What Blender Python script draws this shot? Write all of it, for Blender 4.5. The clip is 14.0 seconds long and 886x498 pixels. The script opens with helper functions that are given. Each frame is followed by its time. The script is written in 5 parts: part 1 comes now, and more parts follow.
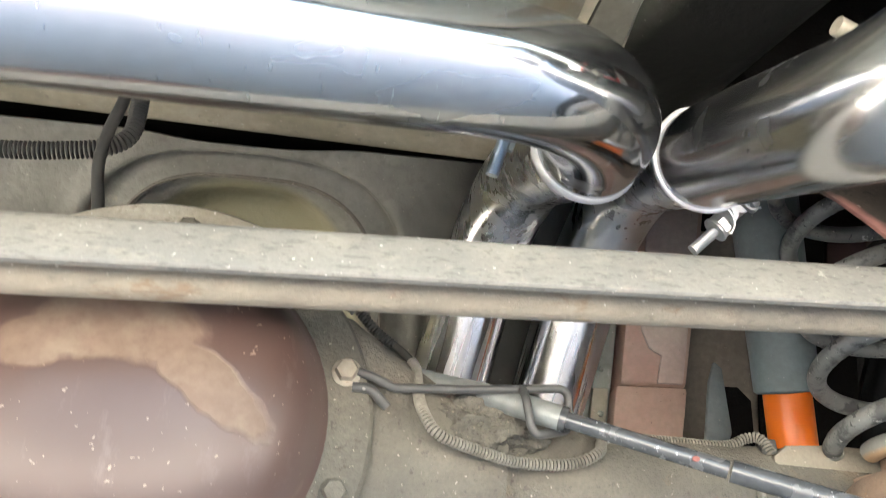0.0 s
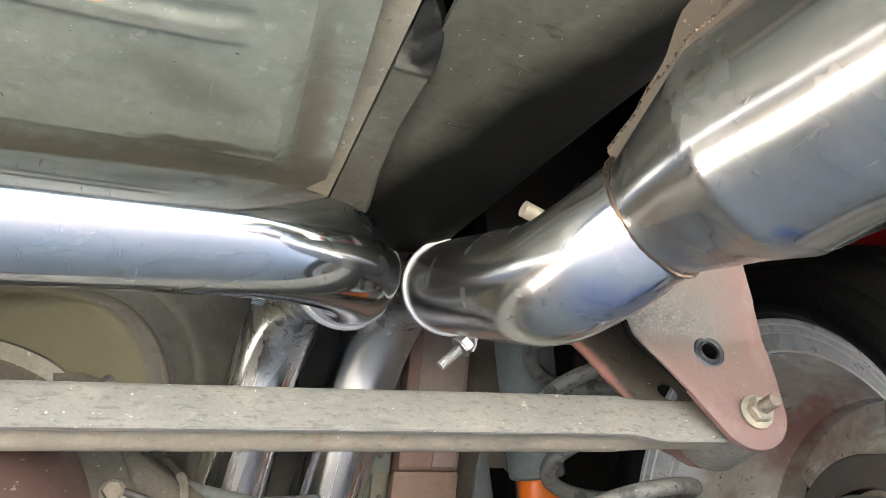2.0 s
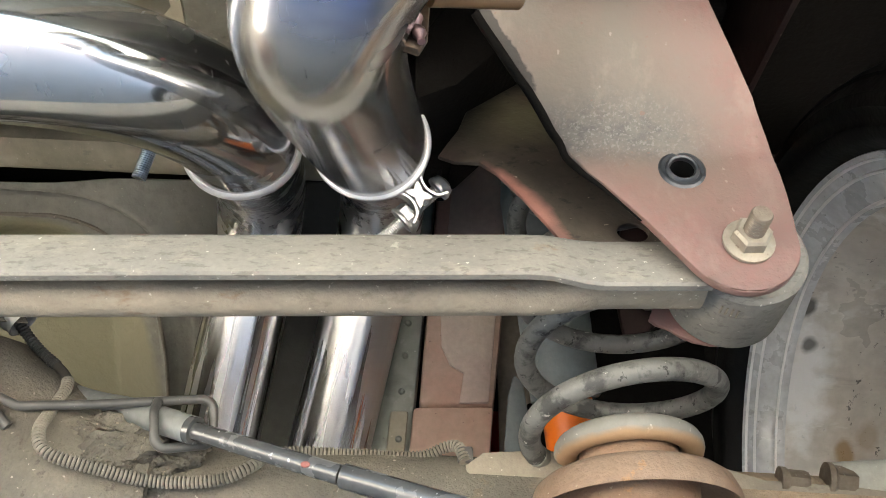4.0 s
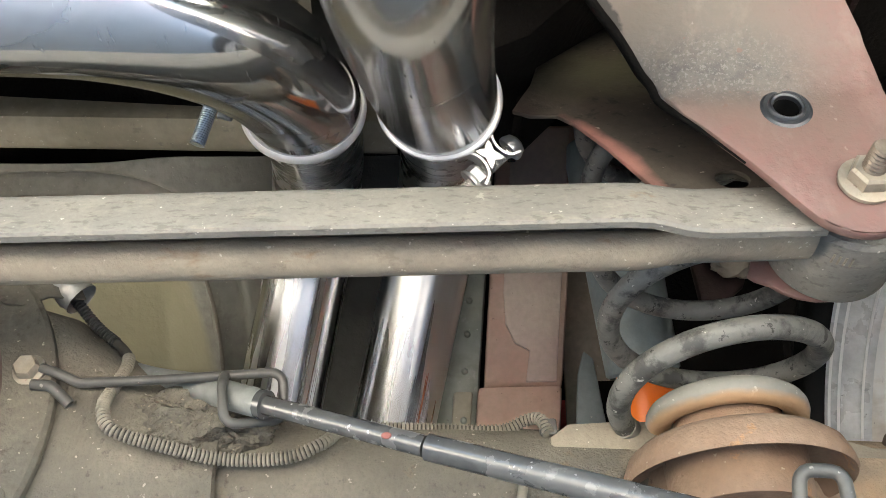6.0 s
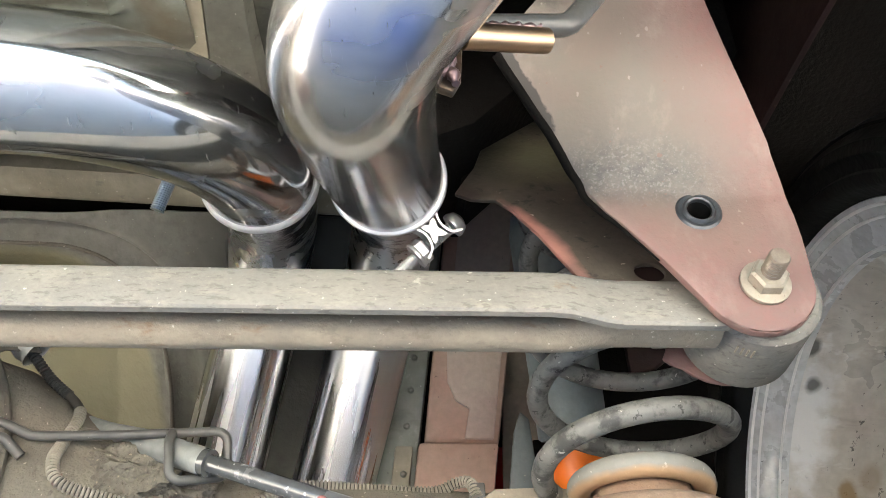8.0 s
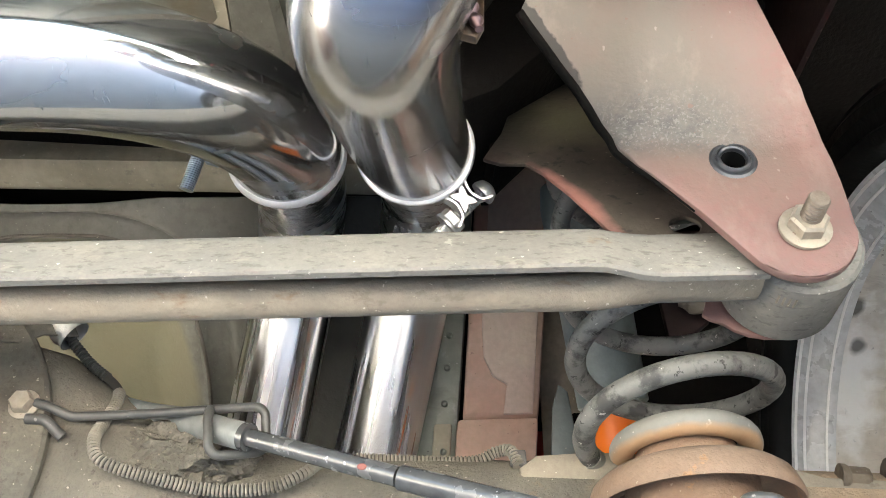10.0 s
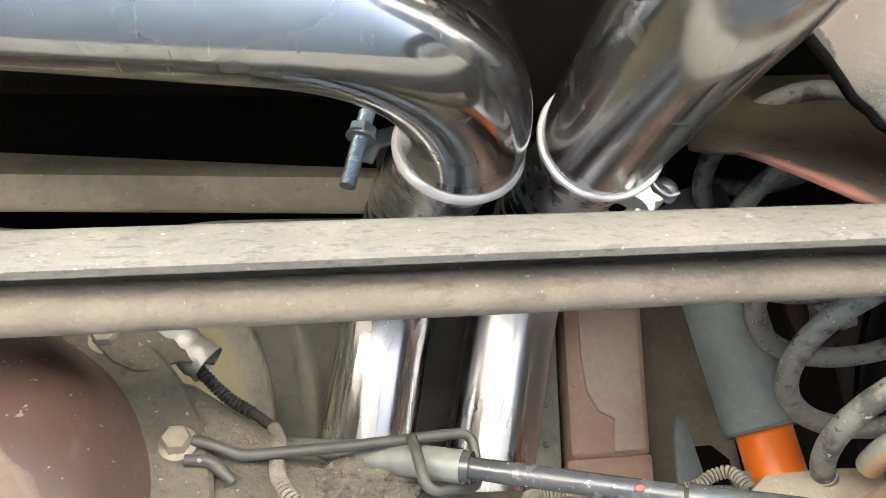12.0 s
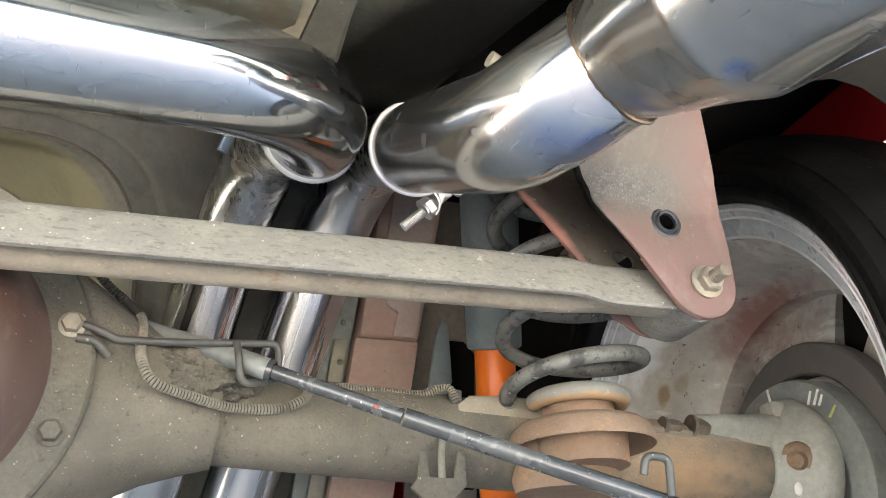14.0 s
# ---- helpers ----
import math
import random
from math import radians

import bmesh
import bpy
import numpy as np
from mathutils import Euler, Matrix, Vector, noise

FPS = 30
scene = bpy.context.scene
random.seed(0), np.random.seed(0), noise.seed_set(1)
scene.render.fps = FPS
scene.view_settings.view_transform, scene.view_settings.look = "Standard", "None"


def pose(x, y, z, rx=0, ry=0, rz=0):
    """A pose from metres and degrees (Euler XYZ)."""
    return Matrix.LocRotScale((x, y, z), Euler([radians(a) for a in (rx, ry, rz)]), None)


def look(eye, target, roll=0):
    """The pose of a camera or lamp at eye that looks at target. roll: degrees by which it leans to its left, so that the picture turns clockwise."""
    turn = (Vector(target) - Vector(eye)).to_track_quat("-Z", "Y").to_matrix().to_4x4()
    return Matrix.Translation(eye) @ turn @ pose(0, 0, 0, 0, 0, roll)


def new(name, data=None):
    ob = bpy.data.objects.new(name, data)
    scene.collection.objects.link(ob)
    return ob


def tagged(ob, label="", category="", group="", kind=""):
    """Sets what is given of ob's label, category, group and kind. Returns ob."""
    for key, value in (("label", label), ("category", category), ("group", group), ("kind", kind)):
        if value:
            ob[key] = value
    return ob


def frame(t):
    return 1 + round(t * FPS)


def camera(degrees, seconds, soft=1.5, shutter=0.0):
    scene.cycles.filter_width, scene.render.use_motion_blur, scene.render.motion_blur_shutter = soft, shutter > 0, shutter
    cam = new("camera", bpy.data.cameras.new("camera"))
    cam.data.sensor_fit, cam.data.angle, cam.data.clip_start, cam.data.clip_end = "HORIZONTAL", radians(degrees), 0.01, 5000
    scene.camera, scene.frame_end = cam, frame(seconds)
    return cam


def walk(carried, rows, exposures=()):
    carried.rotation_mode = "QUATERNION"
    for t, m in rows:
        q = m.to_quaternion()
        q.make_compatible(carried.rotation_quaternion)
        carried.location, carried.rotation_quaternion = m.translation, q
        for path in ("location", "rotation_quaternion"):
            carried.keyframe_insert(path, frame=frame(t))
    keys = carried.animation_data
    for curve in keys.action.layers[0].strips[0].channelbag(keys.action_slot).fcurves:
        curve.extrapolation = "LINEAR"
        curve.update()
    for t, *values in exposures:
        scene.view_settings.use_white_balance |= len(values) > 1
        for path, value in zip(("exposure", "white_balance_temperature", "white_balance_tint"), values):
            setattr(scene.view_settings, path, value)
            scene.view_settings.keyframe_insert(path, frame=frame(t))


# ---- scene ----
cam = camera(52.5, 14.0, 0.55, 0.25)
PATH = [
    (0, (0.008, 0.005, 0.188), (0.258, 1.727, 1.173), -0.5),
    (0.5, (0.009, -0.045, 0.228), (0.226, 1.693, 1.192), -1.8),
    (1, (0.029, -0.088, 0.226), (0.274, 1.631, 1.22), -1.4),
    (1.5, (0.039, -0.1, 0.212), (0.454, 1.556, 1.255), -3.9),
    (2, (0.049, -0.097, 0.206), (0.613, 1.524, 1.232), -5.6),
    (2.5, (0.061, -0.076, 0.21), (0.597, 1.541, 1.258), -4.5),
    (3, (0.111, -0.004, 0.212), (0.572, 1.551, 1.383), -3.8),
    (3.5, (0.203, 0.027, 0.187), (0.479, 1.627, 1.354), -3.8),
    (4, (0.275, 0.039, 0.172), (0.286, 1.702, 1.283), -0.4),
    (6.5, (0.246, 0.076, 0.17), (0.194, 1.734, 1.288), -0.6),
    (7, (0.246, 0.069, 0.173), (0.265, 1.717, 1.306), -0.1),
    (7.5, (0.246, 0.059, 0.176), (0.29, 1.684, 1.342), 0.2),
    (8, (0.26, 0.034, 0.17), (0.295, 1.654, 1.343), 0.0),
    (10.5, (0.26, 0.061, 0.159), (0.22, 1.684, 1.327), -1.0),
    (11, (0.197, 0.101, 0.173), (0.256, 1.654, 1.431), -4.1),
    (11.5, (0.151, 0.134, 0.172), (0.388, 1.641, 1.466), -9.8),
    (12, (0.083, 0.127, 0.176), (0.374, 1.63, 1.463), -9.7),
    (12.5, (0.078, 0.068, 0.171), (0.452, 1.581, 1.425), -10.6),
    (13, (0.076, -0.044, 0.164), (0.463, 1.664, 1.13), -6.2),
    (13.5, (0.067, -0.089, 0.17), (0.603, 1.629, 1.042), -4.3),
    (14, (0.063, -0.088, 0.171), (0.681, 1.613, 1.023), -2.8),
]
walk(cam, [(t, look(eye, target, roll)) for t, eye, target, roll in PATH], [(t, stops + 0.29, kelvin + 950, 7) for t, stops, kelvin in ((0, 3.5, 6750), (0.5, 3.25, 6700), (1, 2.74, 6800), (1.5, 3.03, 6700), (2.5, 3.19, 6850), (3, 3.3, 7000), (3.5, 3.08, 7200), (4, 3.25, 7200), (6.5, 3.25, 6950), (7.5, 3.44, 6950), (8, 3.49, 6900), (10.5, 3.51, 6900), (11.5, 3.57, 7050), (12, 3.60, 7050), (12.5, 3.45, 6950), (13, 3.24, 6950), (14, 3.18, 6900))])


# ---- world and light ----
world = bpy.data.worlds.new("sky")
scene.world = world
world.use_nodes = True
wn = world.node_tree
bg = wn.nodes["Background"]
sky = wn.nodes.new("ShaderNodeTexSky")
sky.sky_type = "NISHITA"
sky.sun_disc = False
SUN_ELEV, SUN_ROT = 52.0, -42.0
sky.sun_elevation = radians(SUN_ELEV)
sky.sun_rotation = radians(SUN_ROT)
sky.air_density, sky.dust_density, sky.ozone_density = 1.0, 3.5, 1.2
wn.links.new(sky.outputs[0], bg.inputs[0])
bg.inputs[1].default_value = 0.13
sun = new("sun", bpy.data.lights.new("sun", "SUN"))
sun.data.energy, sun.data.angle, sun.data.color = 4.8, radians(3), (1.0, 0.96, 0.90)
sd = Vector((math.sin(radians(SUN_ROT)) * math.cos(radians(SUN_ELEV)), math.cos(radians(SUN_ROT)) * math.cos(radians(SUN_ELEV)), math.sin(radians(SUN_ELEV))))
sun.matrix_world = look(sd * 20, (0, 0, 0))


# ---- materials ----
def mat(name, build):
    m = bpy.data.materials.new(name)
    m.use_nodes = True
    nt = m.node_tree
    build(nt, nt.nodes["Principled BSDF"])
    return m


def coords(nt, scale=(1, 1, 1)):
    tc = nt.nodes.new("ShaderNodeNewGeometry")
    mp = nt.nodes.new("ShaderNodeMapping")
    mp.inputs["Scale"].default_value = scale
    nt.links.new(tc.outputs["Position"], mp.inputs[0])
    return mp.outputs[0]


def noisy(nt, vec, scale, detail=4.0, rough=0.55, lo=0.35, hi=0.65):
    n = nt.nodes.new("ShaderNodeTexNoise")
    n.inputs["Scale"].default_value = scale
    n.inputs["Detail"].default_value = detail
    n.inputs["Roughness"].default_value = rough
    nt.links.new(vec, n.inputs["Vector"])
    r = nt.nodes.new("ShaderNodeMapRange")
    r.inputs[1].default_value, r.inputs[2].default_value = lo, hi
    nt.links.new(n.outputs[0], r.inputs[0])
    return r.outputs[0]


def mixc(nt, fac, a, b):
    m = nt.nodes.new("ShaderNodeMix")
    m.data_type = "RGBA"
    for sock, v in ((m.inputs["A"], a), (m.inputs["B"], b)):
        if isinstance(v, tuple):
            sock.default_value = (*v, 1)
        else:
            nt.links.new(v, sock)
    if isinstance(fac, float):
        m.inputs["Factor"].default_value = fac
    else:
        nt.links.new(fac, m.inputs["Factor"])
    return m.outputs["Result"]


def scaled(nt, v, k, add=0.0):
    m = nt.nodes.new("ShaderNodeMath")
    m.operation = "MULTIPLY_ADD"
    nt.links.new(v, m.inputs[0])
    m.inputs[1].default_value, m.inputs[2].default_value = k, add
    return m.outputs[0]


def bump(nt, bsdf, h, strength, dist):
    b = nt.nodes.new("ShaderNodeBump")
    b.inputs["Strength"].default_value, b.inputs["Distance"].default_value = strength, dist
    nt.links.new(h, b.inputs["Height"])
    nt.links.new(b.outputs[0], bsdf.inputs["Normal"])


def blot(nt, centre, size, turn, ragged=0.9, scale=45.0, soft=0.06):
    """A stain with a ragged outline: an ellipsoid at centre, turned about z (turn[0]) and y (turn[1])."""
    g = nt.nodes.new("ShaderNodeNewGeometry")
    rag = nt.nodes.new("ShaderNodeTexNoise")
    rag.inputs["Scale"].default_value, rag.inputs["Detail"].default_value = scale, 5.0
    nt.links.new(g.outputs["Position"], rag.inputs["Vector"])
    mp = nt.nodes.new("ShaderNodeMapping")
    mp.vector_type = "TEXTURE"
    mp.inputs["Location"].default_value = centre
    mp.inputs["Rotation"].default_value = (0.0, radians(turn[1]), radians(turn[0]))
    mp.inputs["Scale"].default_value = size
    nt.links.new(g.outputs["Position"], mp.inputs[0])
    ln = nt.nodes.new("ShaderNodeVectorMath")
    ln.operation = "LENGTH"
    nt.links.new(mp.outputs[0], ln.inputs[0])
    sm = nt.nodes.new("ShaderNodeMath")
    sm.operation = "MULTIPLY_ADD"
    nt.links.new(rag.outputs[0], sm.inputs[0])
    sm.inputs[1].default_value = ragged
    nt.links.new(ln.outputs["Value"], sm.inputs[2])
    rg = nt.nodes.new("ShaderNodeMapRange")
    rg.inputs[1].default_value, rg.inputs[2].default_value = 1.0 + ragged * 0.5, 1.0 + ragged * 0.5 - soft
    nt.links.new(sm.outputs[0], rg.inputs[0])
    return rg.outputs[0]


def grime(name, base, dirt, spot, rough=0.7, big=9.0, fine=160.0, spots=0.66, metal=0.0, relief=0.0006, amount=1.0, spec=0.35, layers=(), blots=()):
    """Painted metal under road dirt: broad stains, fine grain and scattered specks."""
    def build(nt, b):
        v = coords(nt)
        s1 = noisy(nt, v, big, 5, 0.6, 0.3, 0.7)
        s2 = noisy(nt, v, fine, 3, 0.6, 0.3, 0.7)
        c = mixc(nt, scaled(nt, s1, amount), base, dirt)
        c = mixc(nt, scaled(nt, s2, 0.35), c, tuple(x * 0.55 for x in dirt))
        sp = noisy(nt, v, 330, 2, 0.5, spots, spots + 0.05)
        c = mixc(nt, scaled(nt, sp, 0.7), c, spot)
        for stretch, size, start, soft, colour, share in layers:
            st = noisy(nt, coords(nt, stretch), size, 5, 0.68, start, start + soft)
            c = mixc(nt, scaled(nt, st, share), c, colour)
        for centre, size, turn, soft, colour, share, *torn in blots:
            c = mixc(nt, scaled(nt, blot(nt, centre, size, turn, *(torn or (1.1, 60.0)), soft), share), c, colour)
        nt.links.new(c, b.inputs["Base Color"])
        nt.links.new(scaled(nt, s1, 0.2, rough - 0.1), b.inputs["Roughness"])
        b.inputs["Metallic"].default_value = metal
        b.inputs["Specular IOR Level"].default_value = spec
        bump(nt, b, mixc(nt, 0.5, s1, s2), 0.5, relief)
    return mat(name, build)


def polished(name, tint=(0.63, 0.635, 0.645), rough=0.075, smear=0.17, wave=0.0003, haze=0.06, blots=()):
    """Polished stainless steel, with handling smears, hairline scratches and a slightly wavy surface."""
    def build(nt, b):
        v = coords(nt)
        n1 = noisy(nt, v, 15, 2, 0.5, 0.25, 0.85)
        b.inputs["Metallic"].default_value = 1.0
        c = mixc(nt, scaled(nt, n1, 0.25), tint, tuple(x * 0.85 for x in tint))
        stain = noisy(nt, coords(nt, (0.8, 1.3, 1.3)), 13, 4, 0.6, 0.48, 0.78)
        c = mixc(nt, scaled(nt, stain, 0.45), c, (tint[0] * 0.70, tint[1] * 0.60, tint[2] * 0.50))
        for centre, size, turn, soft, colour, share in blots:
            c = mixc(nt, scaled(nt, blot(nt, centre, size, turn, 0.9, 40.0, soft), share), c, colour)
        nt.links.new(c, b.inputs["Base Color"])
        nt.links.new(scaled(nt, n1, smear, rough), b.inputs["Roughness"])
        bump(nt, b, noisy(nt, v, 14, 2, 0.4, 0.0, 1.0), 0.25, wave)
        # a dull film of polish and fingerprints in wisps, and hairline scratches, over the mirror
        film_coat = nt.nodes.new("ShaderNodeBsdfPrincipled")
        film_coat.inputs["Metallic"].default_value = 1.0
        film_coat.inputs["Base Color"].default_value = (*[min(1.0, x * 1.12) for x in tint], 1)
        film_coat.inputs["Roughness"].default_value = 0.38
        wisps = noisy(nt, coords(nt, (0.7, 1.6, 1.6)), 17, 3, 0.55, 0.30, 0.95)
        hairs = noisy(nt, coords(nt, (5.0, 0.6, 1.0)), 95, 3, 0.6, 0.66, 0.78)
        top = nt.nodes.new("ShaderNodeMath")
        top.operation = "ADD"
        nt.links.new(scaled(nt, wisps, 0.34, haze - 0.03), top.inputs[0])
        nt.links.new(scaled(nt, hairs, 0.22), top.inputs[1])
        mx = nt.nodes.new("ShaderNodeMixShader")
        nt.links.new(top.outputs[0], mx.inputs[0])
        nt.links.new(b.outputs[0], mx.inputs[1])
        nt.links.new(film_coat.outputs[0], mx.inputs[2])
        nt.links.new(mx.outputs[0], nt.nodes["Material Output"].inputs["Surface"])
    return mat(name, build)


def plain(name, col, rough=0.5, metal=0.0, vary=0.25, scale=60, relief=0.0002, spec=0.5):
    def build(nt, b):
        v = coords(nt)
        n = noisy(nt, v, scale, 4, 0.6, 0.3, 0.7)
        n2 = noisy(nt, v, scale * 0.15, 3, 0.5, 0.3, 0.7)
        c = mixc(nt, scaled(nt, n, vary), col, tuple(x * 0.5 for x in col))
        c = mixc(nt, scaled(nt, n2, vary), c, tuple(min(1, x * 1.3 + 0.02) for x in col))
        nt.links.new(c, b.inputs["Base Color"])
        b.inputs["Roughness"].default_value, b.inputs["Metallic"].default_value = rough, metal
        b.inputs["Specular IOR Level"].default_value = spec
        bump(nt, b, n, 0.5, relief)
    return mat(name, build)


STEEL = polished("polished_stainless", (0.53, 0.544, 0.562), 0.06, 0.08, 0.00030, 0.10)
CUFF = plain("cut_steel_edge", (0.93, 0.93, 0.93), 0.35, 0.35, 0.08, 90)
SATIN = polished("satin_stainless", (0.57, 0.57, 0.578), 0.105, 0.13, 0.00030, 0.11,
                 (((0.236, 0.226, 0.388), (0.030, 0.020, 0.014), (20, 0), 0.9, (0.16, 0.24, 0.52), 0.75), ((0.2526, 0.2235, 0.3878), (0.012, 0.020, 0.010), (20, 0), 0.8, (0.10, 0.20, 0.55), 0.8), ((0.214, 0.232, 0.402), (0.018, 0.014, 0.010), (20, 0), 0.9, (0.62, 0.42, 0.36), 0.5)))
HEATED = polished("heat_tinted_stainless", (0.56, 0.55, 0.545), 0.11, 0.13, 0.0003, 0.13,
                  (((0.2596, 0.1911, 0.3911), (0.012, 0.007, 0.006), (0, 0), 0.7, (0.10, 0.20, 0.55), 0.85), ((0.2681, 0.137, 0.3723), (0.008, 0.008, 0.008), (0, 0), 0.8, (0.12, 0.24, 0.6), 0.8), ((0.245, 0.175, 0.402), (0.03, 0.012, 0.02), (0, 0), 0.9, (0.42, 0.33, 0.25), 0.6)))
BRONZE = polished("straw_tinted_steel", (0.38, 0.265, 0.18), 0.3, 0.1, 0.0004)


def brushed(name, tint, run, rough):
    """Stainless pipe drawn lengthways: fine bright and dull streaks along the direction run."""
    def build(nt, b):
        g = nt.nodes.new("ShaderNodeNewGeometry")
        d = Vector(run).normalized()
        u = d.orthogonal().normalized()
        comb = nt.nodes.new("ShaderNodeCombineXYZ")
        for axis, k, sock in ((u, 1.0, "X"), (d.cross(u), 1.0, "Y"), (d, 0.02, "Z")):
            dot = nt.nodes.new("ShaderNodeVectorMath")
            dot.operation = "DOT_PRODUCT"
            nt.links.new(g.outputs["Position"], dot.inputs[0])
            dot.inputs[1].default_value = tuple(axis * k)
            nt.links.new(dot.outputs["Value"], comb.inputs[sock])
        lines = noisy(nt, comb.outputs[0], 130, 3, 0.55, 0.3, 0.7)
        cloud = noisy(nt, coords(nt), 9, 1, 0.5, 0.25, 0.75)
        b.inputs["Metallic"].default_value = 1.0
        nt.links.new(mixc(nt, scaled(nt, lines, 0.35), tint, tuple(x * 0.72 for x in tint)), b.inputs["Base Color"])
        ad = nt.nodes.new("ShaderNodeMath")
        ad.operation = "MULTIPLY_ADD"
        nt.links.new(lines, ad.inputs[0])
        ad.inputs[1].default_value = 0.12
        nt.links.new(scaled(nt, cloud, 0.14, rough), ad.inputs[2])
        nt.links.new(ad.outputs[0], b.inputs["Roughness"])
        b.inputs["Anisotropic"].default_value = 0.9
        way = nt.nodes.new("ShaderNodeCombineXYZ")
        for sock, value in zip(("X", "Y", "Z"), d):
            way.inputs[sock].default_value = value
        nt.links.new(way.outputs[0], b.inputs["Tangent"])
        bump(nt, b, lines, 0.15, 0.0001)
    return mat(name, build)


BRUSHED = brushed("drawn_stainless", (0.70, 0.70, 0.71), (-0.066, 0.15, -0.257), 0.15)
WELD = grime("weld_bead", (0.20, 0.14, 0.08), (0.08, 0.06, 0.06), (0.3, 0.25, 0.2), 0.4, 60, 300, 0.7, 0.9)
ZINC = plain("bright_zinc", (0.72, 0.72, 0.71), 0.36, 0.75, 0.35, 140, 0.0003)
BLUEZINC = plain("blue_zinc", (0.42, 0.50, 0.58), 0.35, 1.0, 0.3, 90, 0.0002)
FLOORPAINT = grime("grey_underbody_paint", (0.262, 0.288, 0.252), (0.178, 0.190, 0.158), (0.42, 0.44, 0.40), 0.42, 7, 90, 0.71, 0, 0.0008, 0.9, 0.5, (((0.5, 1.2, 1.0), 24, 0.56, 0.12, (0.115, 0.115, 0.095), 0.6), ((0.6, 1, 1), 150, 0.70, 0.02, (0.02, 0.02, 0.018), 0.9), ((6, 0.5, 1), 40, 0.70, 0.02, (0.46, 0.46, 0.43), 0.5), ((2.5, 0.4, 1), 70, 0.69, 0.02, (0.03, 0.03, 0.028), 0.7), ((1.5, 1, 1), 48, 0.60, 0.08, (0.36, 0.385, 0.345), 0.4), ((1, 1, 1), 14, 0.66, 0.08, (0.22, 0.17, 0.10), 0.5)),
                   (((-0.015, 0.2142, 0.525), (0.027, 0.0015, 0.05), (6, 0), 0.3, (0.50, 0.25, 0.07), 0.75), ((0.05, 0.275, 0.525), (0.05, 0.02, 0.1), (30, 0), 0.7, (0.10, 0.10, 0.085), 0.6), ((0.06, 0.325, 0.53), (0.05, 0.006, 0.1), (4, 0), 0.5, (0.06, 0.052, 0.038), 0.8), ((-0.1, 0.365, 0.54), (0.9, 0.030, 0.1), (0, 0), 0.5, (0.10, 0.085, 0.06), 0.75), ((0.116, 0.30, 0.53), (0.012, 0.09, 0.1), (-3, 0), 0.6, (0.13, 0.105, 0.07), 0.75)))
BEIGE = grime("dusty_beige_paint", (0.38, 0.345, 0.27), (0.22, 0.20, 0.15), (0.5, 0.47, 0.4), 0.6, 8, 110, 0.69, 0, 0.0006, 1.0, 0.35, (((1, 1, 1), 60, 0.62, 0.05, (0.13, 0.12, 0.10), 0.5),))
# Black undercoat, set darker than such paint so that recesses read as shade.
UNDERCOAT_SHADE = grime("black_undercoat_and_shade", (0.004, 0.0038, 0.0036), (0.007, 0.0062, 0.0056), (0.05, 0.045, 0.04), 0.85, 12, 200, 0.78, 0, 0.002, 1.0, 0.08)
BARPAINT = grime("weathered_grey_bar", (0.21, 0.205, 0.188), (0.28, 0.266, 0.236), (0.70, 0.66, 0.58), 0.65, 26, 420, 0.705, 0, 0.0005, 1.0, 0.3, (((0.5, 1, 1), 90, 0.56, 0.10, (0.36, 0.335, 0.275), 0.35), ((0.6, 1, 1), 48, 0.66, 0.05, (0.23, 0.155, 0.095), 0.5), ((0.4, 1, 1), 320, 0.55, 0.07, (0.10, 0.095, 0.082), 0.45), ((1, 0.15, 1), 60, 0.70, 0.02, (0.5, 0.47, 0.4), 0.5)))
TUBEPAINT = grime("rusty_beige_tube", (0.235, 0.205, 0.165), (0.35, 0.305, 0.24), (0.6, 0.55, 0.45), 0.7, 30, 380, 0.70, 0, 0.0009, 1.0, 0.3, (((0.5, 1, 1), 40, 0.58, 0.08, (0.22, 0.14, 0.085), 0.65), ((0.6, 1, 1), 120, 0.58, 0.10, (0.12, 0.10, 0.075), 0.35)))
# Dirty panel paint; the near-black blot paints in the shade beside the tunnel.
HEELPAINT = grime("grey_dirty_panel_with_shade", (0.215, 0.212, 0.185), (0.135, 0.13, 0.108), (0.34, 0.32, 0.27), 0.6, 9, 120, 0.71, 0, 0.0016, 1.0, 0.35, (((1, 1, 1), 30, 0.54, 0.16, (0.075, 0.07, 0.058), 0.35), ((1, 1, 0.4), 25, 0.64, 0.06, (0.27, 0.23, 0.165), 0.5)), (((-0.06, 0.76, 0.52), (0.113, 0.149, 0.5), (0, 0), 0.08, (0.205, 0.190, 0.118), 0.85, 0.1, 30.0), ((0.26, 0.600, 0.60), (0.235, 0.185, 0.40), (0, 0), 0.42, (0.010, 0.010, 0.009), 0.96, 0.25, 30.0)))
PRIMER = grime("faded_red_primer", (0.43, 0.30, 0.265), (0.45, 0.385, 0.32), (0.12, 0.10, 0.10), 0.55, 16, 220, 0.735, 0, 0.0004, 1.0, 0.4)
REDRAIL = grime("dusty_red_rail", (0.40, 0.22, 0.18), (0.42, 0.32, 0.255), (0.15, 0.10, 0.08), 0.65, 14, 200, 0.72)
MAROON = grime("dark_red_under_dirt", (0.030, 0.011, 0.010), (0.018, 0.009, 0.008), (0.08, 0.06, 0.05), 0.7, 12, 160, 0.72)
SEAMBROWN = grime("dull_brown_seam", (0.060, 0.048, 0.036), (0.10, 0.08, 0.06), (0.25, 0.2, 0.15), 0.5, 30, 200, 0.70, 0.3)
BROWNPANEL = grime("brown_dusty_panel", (0.27, 0.24, 0.20), (0.17, 0.148, 0.12), (0.3, 0.27, 0.23), 0.7, 10, 160, 0.71)
